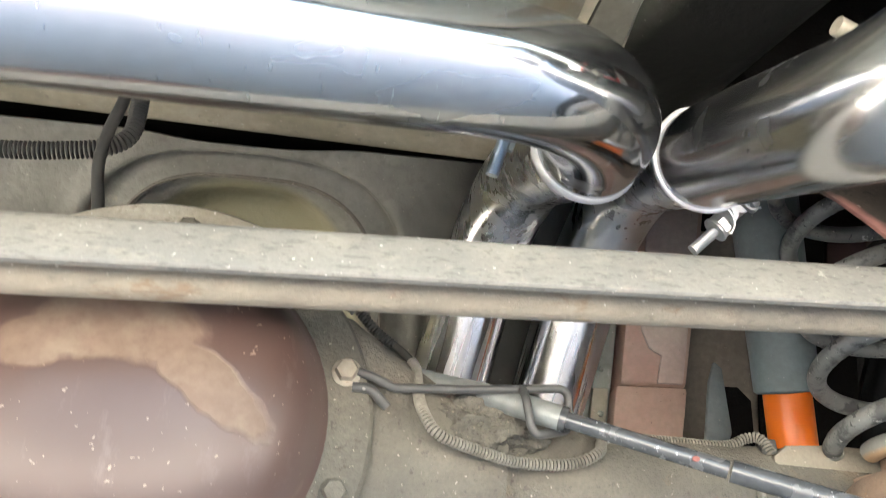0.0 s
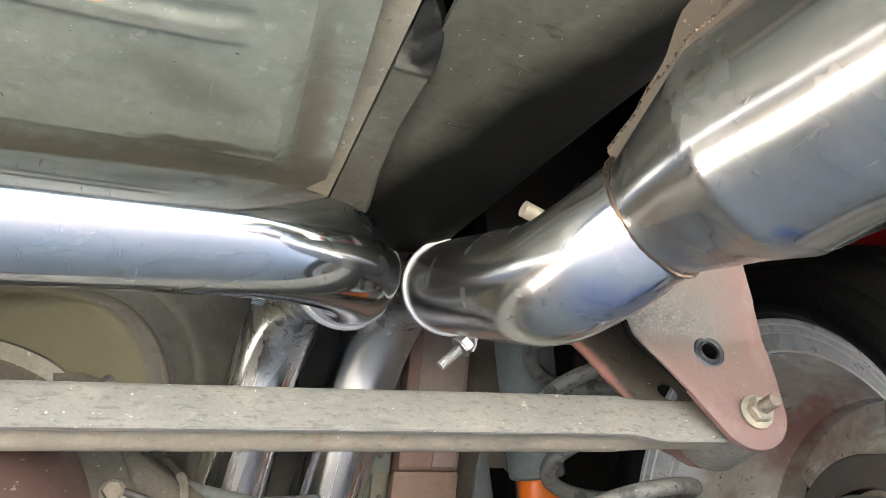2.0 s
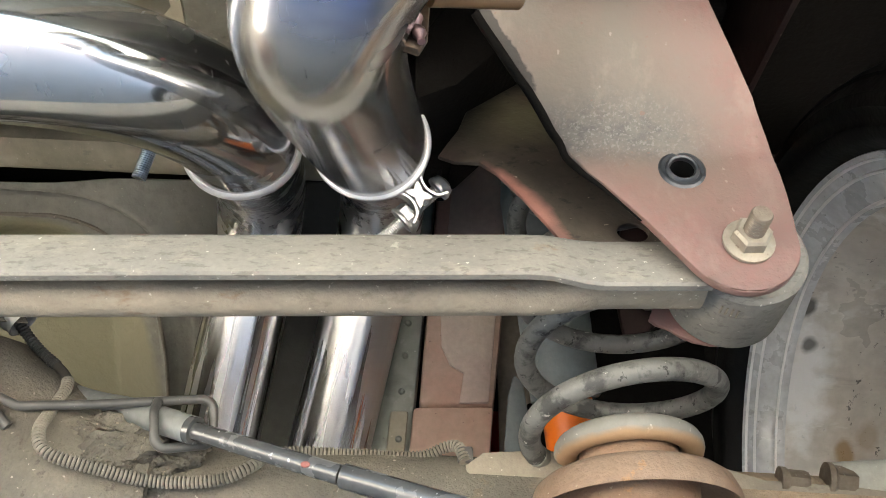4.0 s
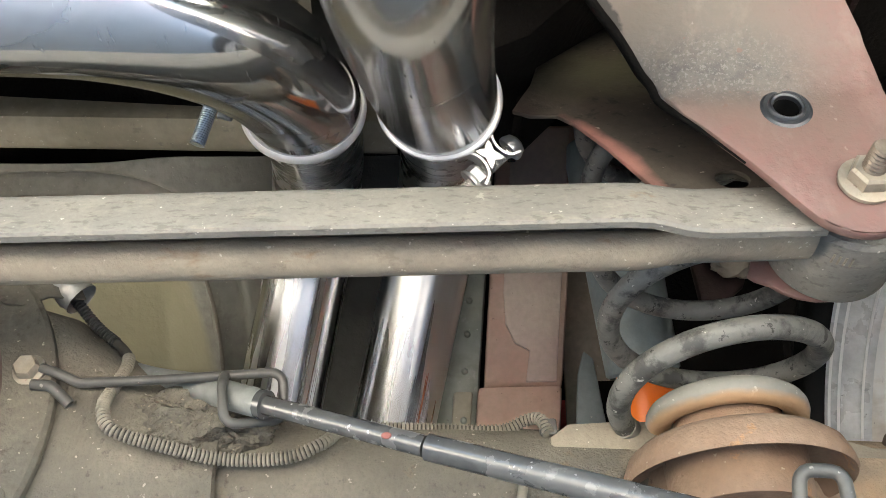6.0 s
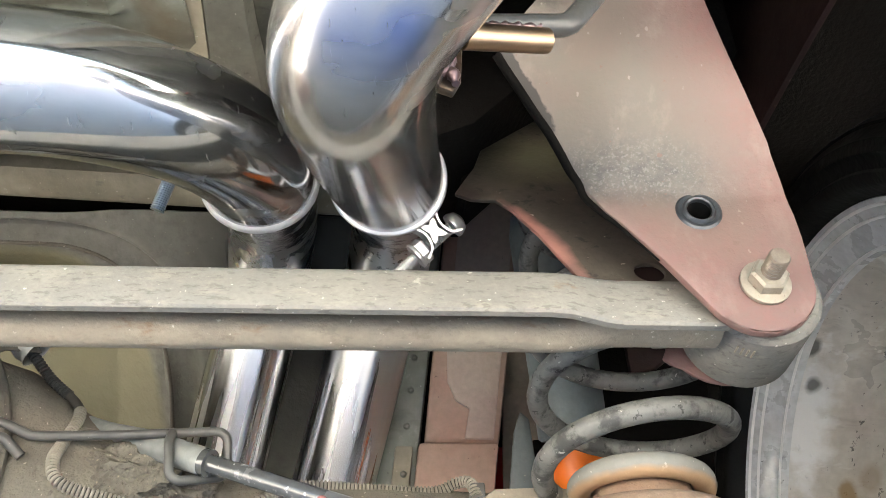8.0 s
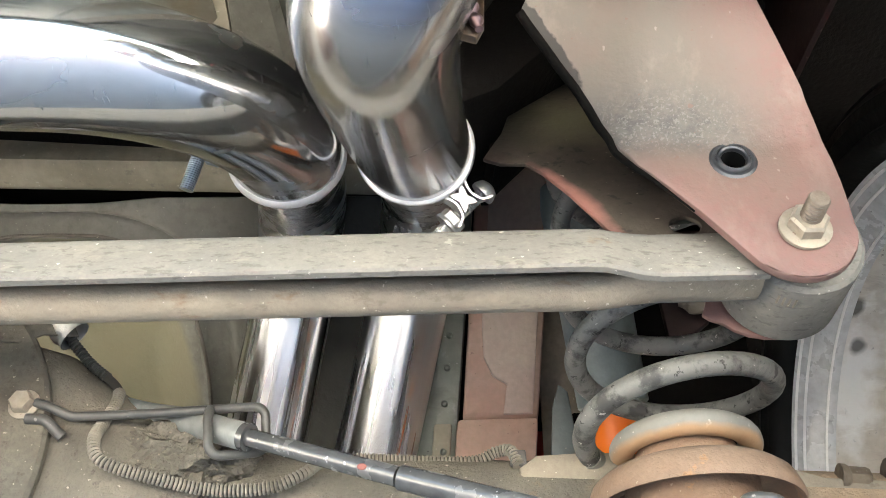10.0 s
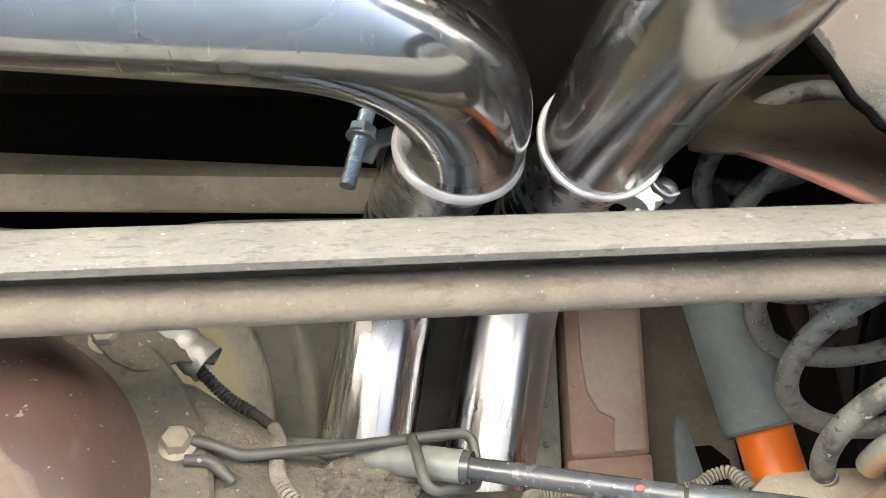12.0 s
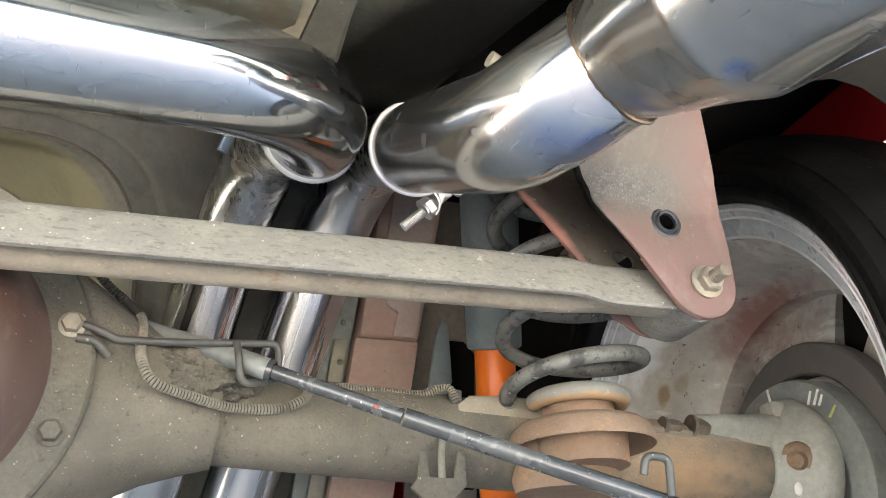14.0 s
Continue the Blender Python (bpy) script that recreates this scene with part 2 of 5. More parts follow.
VALANCE = grime("dark_brown_underseal", (0.045, 0.039, 0.031), (0.028, 0.024, 0.020), (0.12, 0.10, 0.08), 0.7, 12, 160, 0.72)
AXLEDIRT = grime("caked_grey_dirt", (0.118, 0.108, 0.092), (0.215, 0.194, 0.158), (0.46, 0.41, 0.34), 0.9, 16, 420, 0.70, 0, 0.0030, 1.0, 0.2, (((1, 1, 1), 120, 0.60, 0.10, (0.05, 0.045, 0.038), 0.5), ((1, 1, 1), 24, 0.62, 0.08, (0.22, 0.165, 0.11), 0.6)), (((0.455, 0.55, 0.32), (0.14, 0.1, 0.1), (0, 0), 0.9, (0.47, 0.34, 0.235), 0.85), ((0.47, 0.52, 0.30), (0.06, 0.1, 0.03), (0, 0), 0.7, (0.44, 0.27, 0.15), 0.55)))
CRUST = grime("crumbly_mud", (0.20, 0.185, 0.155), (0.13, 0.119, 0.10), (0.30, 0.26, 0.2), 0.95, 40, 300, 0.68, 0, 0.008, 1.0, 0.1, (((1, 1, 1), 420, 0.58, 0.06, (0.05, 0.045, 0.037), 0.6),))
RUST = grime("rust_brown_steel", (0.23, 0.142, 0.094), (0.33, 0.235, 0.17), (0.46, 0.38, 0.28), 0.75, 22, 320, 0.71, 0, 0.0014, 1.0, 0.3, (((1, 1, 1), 45, 0.60, 0.06, (0.46, 0.24, 0.11), 0.65), ((1, 1, 1), 90, 0.62, 0.05, (0.10, 0.07, 0.05), 0.6)))
SPRINGPAINT = grime("worn_black_spring", (0.125, 0.130, 0.124), (0.215, 0.217, 0.203), (0.6, 0.58, 0.53), 0.50, 30, 320, 0.75, 0, 0.0006, 1.0, 0.5, (((1, 1, 1), 50, 0.50, 0.10, (0.040, 0.042, 0.041), 0.85), ((1, 1, 1), 120, 0.60, 0.03, (0.012, 0.012, 0.012), 0.85), ((1, 1, 1), 150, 0.655, 0.03, (0.62, 0.61, 0.57), 0.7)))
RODBLACK = grime("black_rod_paint", (0.050, 0.053, 0.056), (0.115, 0.118, 0.118), (0.6, 0.6, 0.6), 0.24, 45, 260, 0.70, 0, 0.0002, 0.9, 0.9, (((1, 1, 1), 70, 0.62, 0.04, (0.28, 0.275, 0.27), 0.4),))
CONDUIT = grime("dusty_conduit", (0.33, 0.305, 0.255), (0.17, 0.155, 0.125), (0.4, 0.37, 0.3), 0.7, 60, 300, 0.7)
RUBBER = grime("tyre_rubber", (0.0045, 0.0045, 0.0045), (0.009, 0.0088, 0.0085), (0.25, 0.23, 0.2), 0.5, 20, 160, 0.77, 0, 0.0010, 1.0, 0.18, (((1, 1, 1), 22, 0.72, 0.03, (0.16, 0.14, 0.10), 0.6),))
HOSE = plain("black_hose", (0.035, 0.035, 0.033), 0.55, 0, 0.4, 80)
ORANGE = plain("orange_shock_paint", (0.80, 0.16, 0.012), 0.35, 0, 0.12, 40)
SLATE = grime("slate_dust_tube", (0.165, 0.21, 0.215), (0.135, 0.155, 0.155), (0.3, 0.3, 0.28), 0.5, 14, 140, 0.71)
REDBODY = plain("red_body_paint", (0.62, 0.03, 0.035), 0.3, 0, 0.1, 12, 0.0001)
ALLOY = grime("dusty_wheel_barrel", (0.66, 0.63, 0.58), (0.52, 0.475, 0.42), (0.10, 0.09, 0.085), 0.36, 9, 90, 0.72, 0.15, 0.0003, 1.0, 0.6, (((0.15, 1, 1), 60, 0.56, 0.1, (0.34, 0.31, 0.28), 0.5), ((2.5, 1, 1), 30, 0.72, 0.04, (0.30, 0.20, 0.10), 0.6), ((1.6, 1, 1), 75, 0.635, 0.03, (0.05, 0.05, 0.05), 0.8), ((0.5, 0.6, 2.0), 26, 0.56, 0.08, (0.82, 0.82, 0.80), 0.6)),
              (((0.552, 0.665, 0.465), (0.026, 0.075, 0.055), (0, 0), 0.6, (0.82, 0.83, 0.84), 0.8, 1.3, 80.0), ((0.638, 0.590, 0.470), (0.030, 0.095, 0.050), (0, 0), 0.7, (0.27, 0.10, 0.085), 0.85), ((0.647, 0.647, 0.471), (0.04, 0.035, 0.05), (0, 0), 0.9, (0.33, 0.23, 0.20), 0.7), ((0.546, 0.610, 0.500), (0.006, 0.014, 0.008), (0, 25), 0.5, (0.015, 0.015, 0.015), 0.85), ((0.553, 0.640, 0.485), (0.006, 0.010, 0.008), (0, 0), 0.5, (0.015, 0.015, 0.015), 0.8), ((0.540, 0.628, 0.494), (0.005, 0.008, 0.006), (0, 0), 0.5, (0.015, 0.015, 0.015), 0.85), ((0.604, 0.691, 0.434), (0.009, 0.012, 0.022), (0, 0), 0.5, (0.32, 0.22, 0.11), 0.45), ((0.587, 0.70, 0.422), (0.008, 0.01, 0.02), (0, 0), 0.5, (0.32, 0.20, 0.08), 0.8)))
LIPMETAL = grime("wheel_lip_metal", (0.80, 0.82, 0.84), (0.58, 0.60, 0.62), (0.05, 0.05, 0.05), 0.30, 30, 160, 0.72, 0.15, 0.0003, 1.0, 0.6, (((0.3, 1, 1), 50, 0.63, 0.08, (0.10, 0.10, 0.105), 0.7),))
DRUMGREY = grime("grey_brake_metal", (0.30, 0.32, 0.31), (0.21, 0.22, 0.21), (0.4, 0.38, 0.35), 0.5, 25, 180, 0.70, 0.2, 0.0005)
CASTGREY = grime("pale_grey_casting", (0.42, 0.425, 0.385), (0.33, 0.325, 0.285), (0.5, 0.47, 0.4), 0.65, 25, 180, 0.69, 0.0, 0.0008, 1.0, 0.35, (((1, 1, 1), 30, 0.62, 0.06, (0.36, 0.22, 0.12), 0.6),))
DISCGREY = plain("dark_brake_disc", (0.15, 0.14, 0.13), 0.5, 0.3, 0.35, 30, 0.0005)
SLEEVEBLUE = plain("blued_sleeve_steel", (0.060, 0.066, 0.075), 0.35, 0.6, 0.5, 220, 0.0004)
NUTMETAL = grime("dull_nut_metal", (0.40, 0.37, 0.305), (0.31, 0.265, 0.21), (0.2, 0.13, 0.1), 0.5, 50, 300, 0.7, 0.3)
DOUBLER = grime("grey_tarred_doubler", (0.145, 0.142, 0.12), (0.085, 0.082, 0.068), (0.3, 0.28, 0.24), 0.55, 20, 140, 0.70, 0, 0.0008, 1.0, 0.35, (((1, 1, 1), 80, 0.62, 0.05, (0.06, 0.056, 0.046), 0.7),), (((0.166, 0.205, 0.538), (0.020, 0.052, 0.05), (-8, 0), 0.25, (0.010, 0.010, 0.010), 0.93),))
# Dirty olive and pink paint; the black blots paint in shade at the top.
BACKPAINT = grime("dirty_olive_plate_with_shade", (0.090, 0.072, 0.058), (0.060, 0.051, 0.041), (0.35, 0.3, 0.25), 0.65, 14, 200, 0.71, 0, 0.0008, 1.0, 0.3, (((1, 1, 1), 120, 0.60, 0.05, (0.03, 0.027, 0.023), 0.8),), (((0.33, 0.45, 0.535), (0.07, 0.2, 0.04), (0, 0), 0.8, (0.095, 0.092, 0.055), 0.85), ((0.275, 0.45, 0.545), (0.045, 0.2, 0.065), (0, 0), 0.6, (0.008, 0.008, 0.007), 0.95, 0.4, 40.0), ((0.33, 0.47, 0.61), (0.10, 0.2, 0.05), (0, 0), 0.6, (0.008, 0.008, 0.007), 0.95, 0.4, 40.0), ((0.275, 0.43, 0.492), (0.022, 0.2, 0.012), (0, 0), 0.6, (0.03, 0.02, 0.017), 0.8), ((0.320, 0.42, 0.448), (0.050, 0.2, 0.008), (0, 64), 0.7, (0.36, 0.165, 0.135), 0.9)))
# Mottled floor paint; the black blot paints in shade towards the wheel bay.
SIDESHADE = grime("floor_paint_shaded_to_black", (0.115, 0.118, 0.096), (0.078, 0.078, 0.062), (0.3, 0.3, 0.27), 0.6, 9, 120, 0.71, 0, 0.0010, 1.0, 0.12, (((1, 1, 1), 16, 0.50, 0.25, (0.06, 0.056, 0.045), 0.5), ((0.7, 1, 1), 150, 0.71, 0.02, (0.02, 0.02, 0.018), 0.9), ((1, 2.5, 1), 34, 0.57, 0.10, (0.035, 0.034, 0.028), 0.6), ((3, 0.5, 1), 60, 0.67, 0.03, (0.26, 0.26, 0.23), 0.45), ((5, 0.6, 1), 40, 0.69, 0.03, (0.30, 0.30, 0.27), 0.4)), (((0.532, 0.431, 0.58), (0.374, 0.90, 0.9), (25.0, 0), 0.085, (0.005, 0.005, 0.0045), 1.0, 0.10, 14.0),))
WIREGREY = grime("dull_dark_wire", (0.045, 0.047, 0.048), (0.11, 0.108, 0.10), (0.35, 0.33, 0.3), 0.38, 40, 260, 0.71, 0.0, 0.0003, 1.0, 0.5)
FLANGE = grime("dusty_flange", (0.165, 0.150, 0.122), (0.105, 0.096, 0.079), (0.42, 0.38, 0.31), 0.75, 20, 300, 0.70, 0, 0.0016, 1.0, 0.3, (((1, 1, 1), 120, 0.58, 0.07, (0.07, 0.062, 0.05), 0.6),))
SILVERDUST = plain("dusty_silver_foil", (0.36, 0.355, 0.335), 0.42, 0.5, 0.45, 90, 0.0012)
PURPLEWELD = plain("purple_weld", (0.26, 0.17, 0.175), 0.35, 0.9, 0.5, 160, 0.0006)
STUD = grime("dirty_stud", (0.27, 0.235, 0.19), (0.16, 0.12, 0.09), (0.4, 0.36, 0.3), 0.5, 60, 300, 0.7, 0.4)
WHITEDUST = grime("white_dusty_casting", (0.44, 0.42, 0.365), (0.27, 0.245, 0.195), (0.6, 0.58, 0.53), 0.8, 18, 260, 0.68, 0, 0.0012, 1.0, 0.3, (((1, 1, 1), 60, 0.60, 0.06, (0.16, 0.135, 0.10), 0.6),))
ENDCOIL = grime("dusty_end_coil", (0.22, 0.215, 0.195), (0.27, 0.26, 0.23), (0.5, 0.47, 0.4), 0.6, 30, 200, 0.68, 0, 0.0006, 1.0, 0.4, (), (((0.376, 0.497, 0.3415), (0.2, 0.2, 0.0052), (0, 0), 0.5, (0.40, 0.24, 0.13), 0.85),))
REDMARK = plain("dull_red_mark", (0.24, 0.075, 0.06), 0.6, 0, 0.4, 300)
ROOTDARK = plain("dark_conduit_root", (0.045, 0.04, 0.033), 0.8, 0, 0.4, 200)
CHALK = plain("white_chalk", (0.75, 0.74, 0.70), 0.9, 0, 0.3, 200)
YELLOWCHALK = plain("yellow_chalk", (0.62, 0.60, 0.22), 0.9, 0, 0.3, 200)
# Flat black that stands in for shade inside openings.
HOLESHADE = plain("black_cavity_shade", (0.008, 0.008, 0.008), 0.9, 0, 0.1, 60, 0.0002, 0.1)


def cover_paint():
    """Brown cover paint, flaked away in large patches to bare tan metal."""
    def build(nt, b):
        v = coords(nt)
        n = None
        for cx, cz, rx, rz, turn in ((-0.094, 0.374, 0.050, 0.022, 4), (-0.046, 0.347, 0.040, 0.014, 38), (-0.132, 0.366, 0.020, 0.016, 0), (-0.165, 0.290, 0.020, 0.03, 20)):
            k = blot(nt, (cx, 0.0, cz), (rx, 1e3, rz), (0, turn), 0.7, 48.0, 0.16)
            if n is None:
                n = k
            else:
                mx = nt.nodes.new("ShaderNodeMath")
                mx.operation = "MAXIMUM"
                nt.links.new(n, mx.inputs[0])
                nt.links.new(k, mx.inputs[1])
                n = mx.outputs[0]
        f = noisy(nt, v, 120, 4, 0.6, 0.3, 0.7)
        g = noisy(nt, v, 9, 3, 0.5, 0.3, 0.7)
        paint = mixc(nt, g, (0.080, 0.045, 0.037), (0.118, 0.080, 0.070))
        scuff = noisy(nt, coords(nt, (1.0, 1.0, 0.35)), 70, 5, 0.7, 0.58, 0.70)
        paint = mixc(nt, scaled(nt, scuff, 0.20), paint, (0.24, 0.18, 0.16))
        # A darker brown oval high on the cover.
        dark_oval = blot(nt, (-0.018, 0.44, 0.394), (0.014, 0.04, 0.009), (0, 0), 0.6, 50.0, 0.5)
        paint = mixc(nt, scaled(nt, dark_oval, 0.85), paint, (0.030, 0.019, 0.014))
        chips = noisy(nt, v, 240, 2, 0.5, 0.70, 0.73)
        paint = mixc(nt, scaled(nt, chips, 0.7), paint, (0.34, 0.26, 0.21))
        bare = mixc(nt, f, (0.190, 0.132, 0.100), (0.145, 0.095, 0.068))
        bare = mixc(nt, scaled(nt, noisy(nt, v, 38, 5, 0.65, 0.5, 0.68), 0.6), bare, (0.235, 0.185, 0.14))
        nt.links.new(mixc(nt, n, paint, bare), b.inputs["Base Color"])
        nt.links.new(scaled(nt, n, 0.3, 0.36), b.inputs["Roughness"])
        bump(nt, b, scaled(nt, n, -1.0), 0.6, 0.0006)
    return mat("flaking_brown_cover", build)


COVER = cover_paint()


def bracket_paint():
    """Faded pink primer, pinker at the edges, rubbed grey along the bend, with specks of dirt."""
    def build(nt, b):
        g = nt.nodes.new("ShaderNodeNewGeometry")
        xyz = nt.nodes.new("ShaderNodeSeparateXYZ")
        nt.links.new(g.outputs["Position"], xyz.inputs[0])
        v = coords(nt)
        n1 = noisy(nt, v, 26, 5, 0.6, 0.25, 0.75)
        fine = noisy(nt, v, 260, 3, 0.6, 0.35, 0.65)
        lean = nt.nodes.new("ShaderNodeMath")
        lean.operation = "MULTIPLY_ADD"
        nt.links.new(xyz.outputs["Z"], lean.inputs[0])
        lean.inputs[1].default_value = 0.39
        nt.links.new(xyz.outputs["X"], lean.inputs[2])
        outer = nt.nodes.new("ShaderNodeMapRange")
        nt.links.new(lean.outputs[0], outer.inputs[0])
        outer.inputs[1].default_value, outer.inputs[2].default_value = 0.562, 0.606
        foot = nt.nodes.new("ShaderNodeMapRange")
        nt.links.new(xyz.outputs["Z"], foot.inputs[0])
        foot.inputs[1].default_value, foot.inputs[2].default_value = 0.462, 0.405
        both = nt.nodes.new("ShaderNodeMath")
        both.operation = "MAXIMUM"
        nt.links.new(outer.outputs[0], both.inputs[0])
        nt.links.new(foot.outputs[0], both.inputs[1])
        edge = nt.nodes.new("ShaderNodeMath")
        edge.operation = "MULTIPLY_ADD"
        edge.use_clamp = True
        nt.links.new(both.outputs[0], edge.inputs[0])
        edge.inputs[1].default_value = 1.0
        nt.links.new(scaled(nt, n1, 0.5, -0.25), edge.inputs[2])
        c = mixc(nt, edge.outputs[0], (0.140, 0.122, 0.102), (0.204, 0.107, 0.094))
        band = nt.nodes.new("ShaderNodeMapRange")
        band.interpolation_type = "SMOOTHSTEP"
        away = nt.nodes.new("ShaderNodeMath")
        away.operation = "ABSOLUTE"
        nt.links.new(scaled(nt, xyz.outputs["Z"], 1.0, -0.459), away.inputs[0])
        nt.links.new(away.outputs[0], band.inputs[0])
        band.inputs[1].default_value, band.inputs[2].default_value = 0.024, 0.0
        band.inputs[3].default_value, band.inputs[4].default_value = 0.0, 1.0
        streak = noisy(nt, coords(nt, (1.0, 1.0, 1.3)), 150, 8, 0.85, 0.42, 0.58)
        mask = nt.nodes.new("ShaderNodeMath")
        mask.operation = "MULTIPLY"
        nt.links.new(streak, mask.inputs[0])
        inner = nt.nodes.new("ShaderNodeMapRange")
        inner.interpolation_type = "SMOOTHSTEP"
        nt.links.new(lean.outputs[0], inner.inputs[0])
        inner.inputs[1].default_value, inner.inputs[2].default_value = 0.602, 0.545
        smudge = nt.nodes.new("ShaderNodeMath")
        smudge.operation = "MULTIPLY"
        nt.links.new(band.outputs[0], smudge.inputs[0])
        nt.links.new(inner.outputs[0], smudge.inputs[1])
        c = mixc(nt, scaled(nt, smudge.outputs[0], 0.60), c, (0.115, 0.117, 0.118))
        nt.links.new(smudge.outputs[0], mask.inputs[1])
        c = mixc(nt, scaled(nt, mask.outputs[0], 0.75), c, (0.06, 0.061, 0.06))
        flake = nt.nodes.new("ShaderNodeMath")
        flake.operation = "MULTIPLY"
        nt.links.new(noisy(nt, v, 640, 3, 0.7, 0.56, 0.60), flake.inputs[0])
        nt.links.new(smudge.outputs[0], flake.inputs[1])
        c = mixc(nt, scaled(nt, flake.outputs[0], 0.4), c, (0.30, 0.295, 0.28))
        c = mixc(nt, scaled(nt, fine, 0.3), c, (0.16, 0.125, 0.105))
        rub = noisy(nt, coords(nt, (1.0, 1.0, 0.5)), 38, 6, 0.7, 0.55, 0.70)
        c = mixc(nt, scaled(nt, rub, 0.25), c, (0.30, 0.24, 0.215))
        tar = blot(nt, (0.308, 0.32, 0.548), (0.034, 0.2, 0.018), (0, 0), 1.2, 90.0, 0.4)
        c = mixc(nt, tar, c, (0.012, 0.012, 0.011))
        edge_tar = blot(nt, (0.304, 0.34, 0.503), (0.032, 0.2, 0.005), (0, 50), 1.2, 160.0, 0.2)
        c = mixc(nt, scaled(nt, edge_tar, 0.85), c, (0.015, 0.015, 0.014))
        sp = noisy(nt, v, 230, 2, 0.5, 0.70, 0.74)
        c = mixc(nt, scaled(nt, sp, 0.8), c, (0.16, 0.10, 0.08))
        lt = noisy(nt, coords(nt, (1.3, 1, 1)), 170, 2, 0.5, 0.72, 0.75)
        c = mixc(nt, scaled(nt, lt, 0.3), c, (0.42, 0.36, 0.32))
        nt.links.new(c, b.inputs["Base Color"])
        nt.links.new(scaled(nt, n1, 0.2, 0.42), b.inputs["Roughness"])
        bump(nt, b, mixc(nt, 0.4, fine, mask.outputs[0]), 0.5, 0.0004)
    return mat("bracket_primer", build)


BRACKET = bracket_paint()


def concrete():
    def build(nt, b):
        v = coords(nt)
        n1, n2 = noisy(nt, v, 1.7, 5, 0.6, 0.3, 0.7), noisy(nt, v, 70, 5, 0.65, 0.3, 0.7)
        c = mixc(nt, n1, (0.60, 0.60, 0.60), (0.50, 0.505, 0.515))
        nt.links.new(mixc(nt, scaled(nt, n2, 0.3), c, (0.36, 0.36, 0.36)), b.inputs["Base Color"])
        b.inputs["Roughness"].default_value = 0.8
        bump(nt, b, n2, 0.5, 0.002)
    return mat("concrete", build)


CONCRETE = concrete()


# ---- shape helpers ----
def link_mesh(name, bm, material, parent=None, label="", smooth=True):
    bmesh.ops.recalc_face_normals(bm, faces=bm.faces)
    me = bpy.data.meshes.new(name)
    bm.to_mesh(me)
    bm.free()
    for p in me.polygons:
        p.use_smooth = smooth
    if smooth:
        me.set_sharp_from_angle(angle=radians(38))
    me.materials.append(material)
    ob = new(name, me)
    ob.parent = parent
    if label:
        ob["label"] = label
    return ob


def part(name, bm, material, parent, label="", smooth=True):
    return link_mesh(name, bm, material, parent, label, smooth)


def thing(name, label, category, group="", kind=""):
    return tagged(new(name), label, category, group, kind)


def fillet(pts, radius, seg=8, most=0.49):
    """A polyline with its corners rounded."""
    pts = [Vector(p) for p in pts]
    out = [pts[0]]
    for a, b, c in zip(pts, pts[1:], pts[2:]):
        u, w = (a - b), (c - b)
        lu, lw = u.length, w.length
        u, w = u / lu, w / lw
        ang = u.angle(w)
        if ang > radians(176):
            out.append(b)
            continue
        d = min(radius / math.tan(ang / 2), lu * most, lw * most)
        r = d * math.tan(ang / 2)
        centre = b + (u + w).normalized() * (r / math.sin(ang / 2))
        p0, p1 = b + u * d - centre, b + w * d - centre
        phi = p0.angle(p1)
        for k in range(seg + 1):
            s = k / seg
            out.append(centre + (p0 * math.sin((1 - s) * phi) + p1 * math.sin(s * phi)) / math.sin(phi))
    out.append(pts[-1])
    return out


def spline(pts, seg=8):
    """A smooth curve through all points."""
    pts = [Vector(p) for p in pts]
    ext = [pts[0] * 2 - pts[1], *pts, pts[-1] * 2 - pts[-2]]
    out = []
    for i in range(1, len(ext) - 2):
        p0, p1, p2, p3 = ext[i - 1:i + 3]
        for k in range(seg):
            t = k / seg
            out.append(0.5 * (2 * p1 + (p2 - p0) * t + (2 * p0 - 5 * p1 + 4 * p2 - p3) * t * t + (3 * p1 - p0 - 3 * p2 + p3) * t ** 3))
    return out + [pts[-1]]


def resample(path, step):
    out, left = [path[0]], step
    for a, b in zip(path, path[1:]):
        d, at = (b - a).length, 0.0
        while d - at >= left:
            at += left
            out.append(a.lerp(b, at / d))
            left = step
        left -= d - at
    return out


def sweep(path, radius, sides=20, bm=None, caps=True, squash=None):
    """A round tube along a path; radius is a number or a function of (index, share of the way)."""
    bm = bm or bmesh.new()
    n = len(path)
    rings, up = [], None
    for i, p in enumerate(path):
        d = (path[min(i + 1, n - 1)] - path[max(i - 1, 0)]).normalized()
        if up is None:
            up = d.orthogonal().normalized()
        up = (up - d * up.dot(d)).normalized()
        side = d.cross(up)
        r = radius(i, i / (n - 1)) if callable(radius) else radius
        rings.append([bm.verts.new(p + (up * math.cos(a) + side * math.sin(a)) * r) for a in (2 * math.pi * k / sides for k in range(sides))])
    for a, b in zip(rings, rings[1:]):
        for k in range(sides):
            bm.faces.new((a[k], a[(k + 1) % sides], b[(k + 1) % sides], b[k]))
    if caps:
        bm.faces.new(rings[0][::-1])
        bm.faces.new(rings[-1])
    return bm


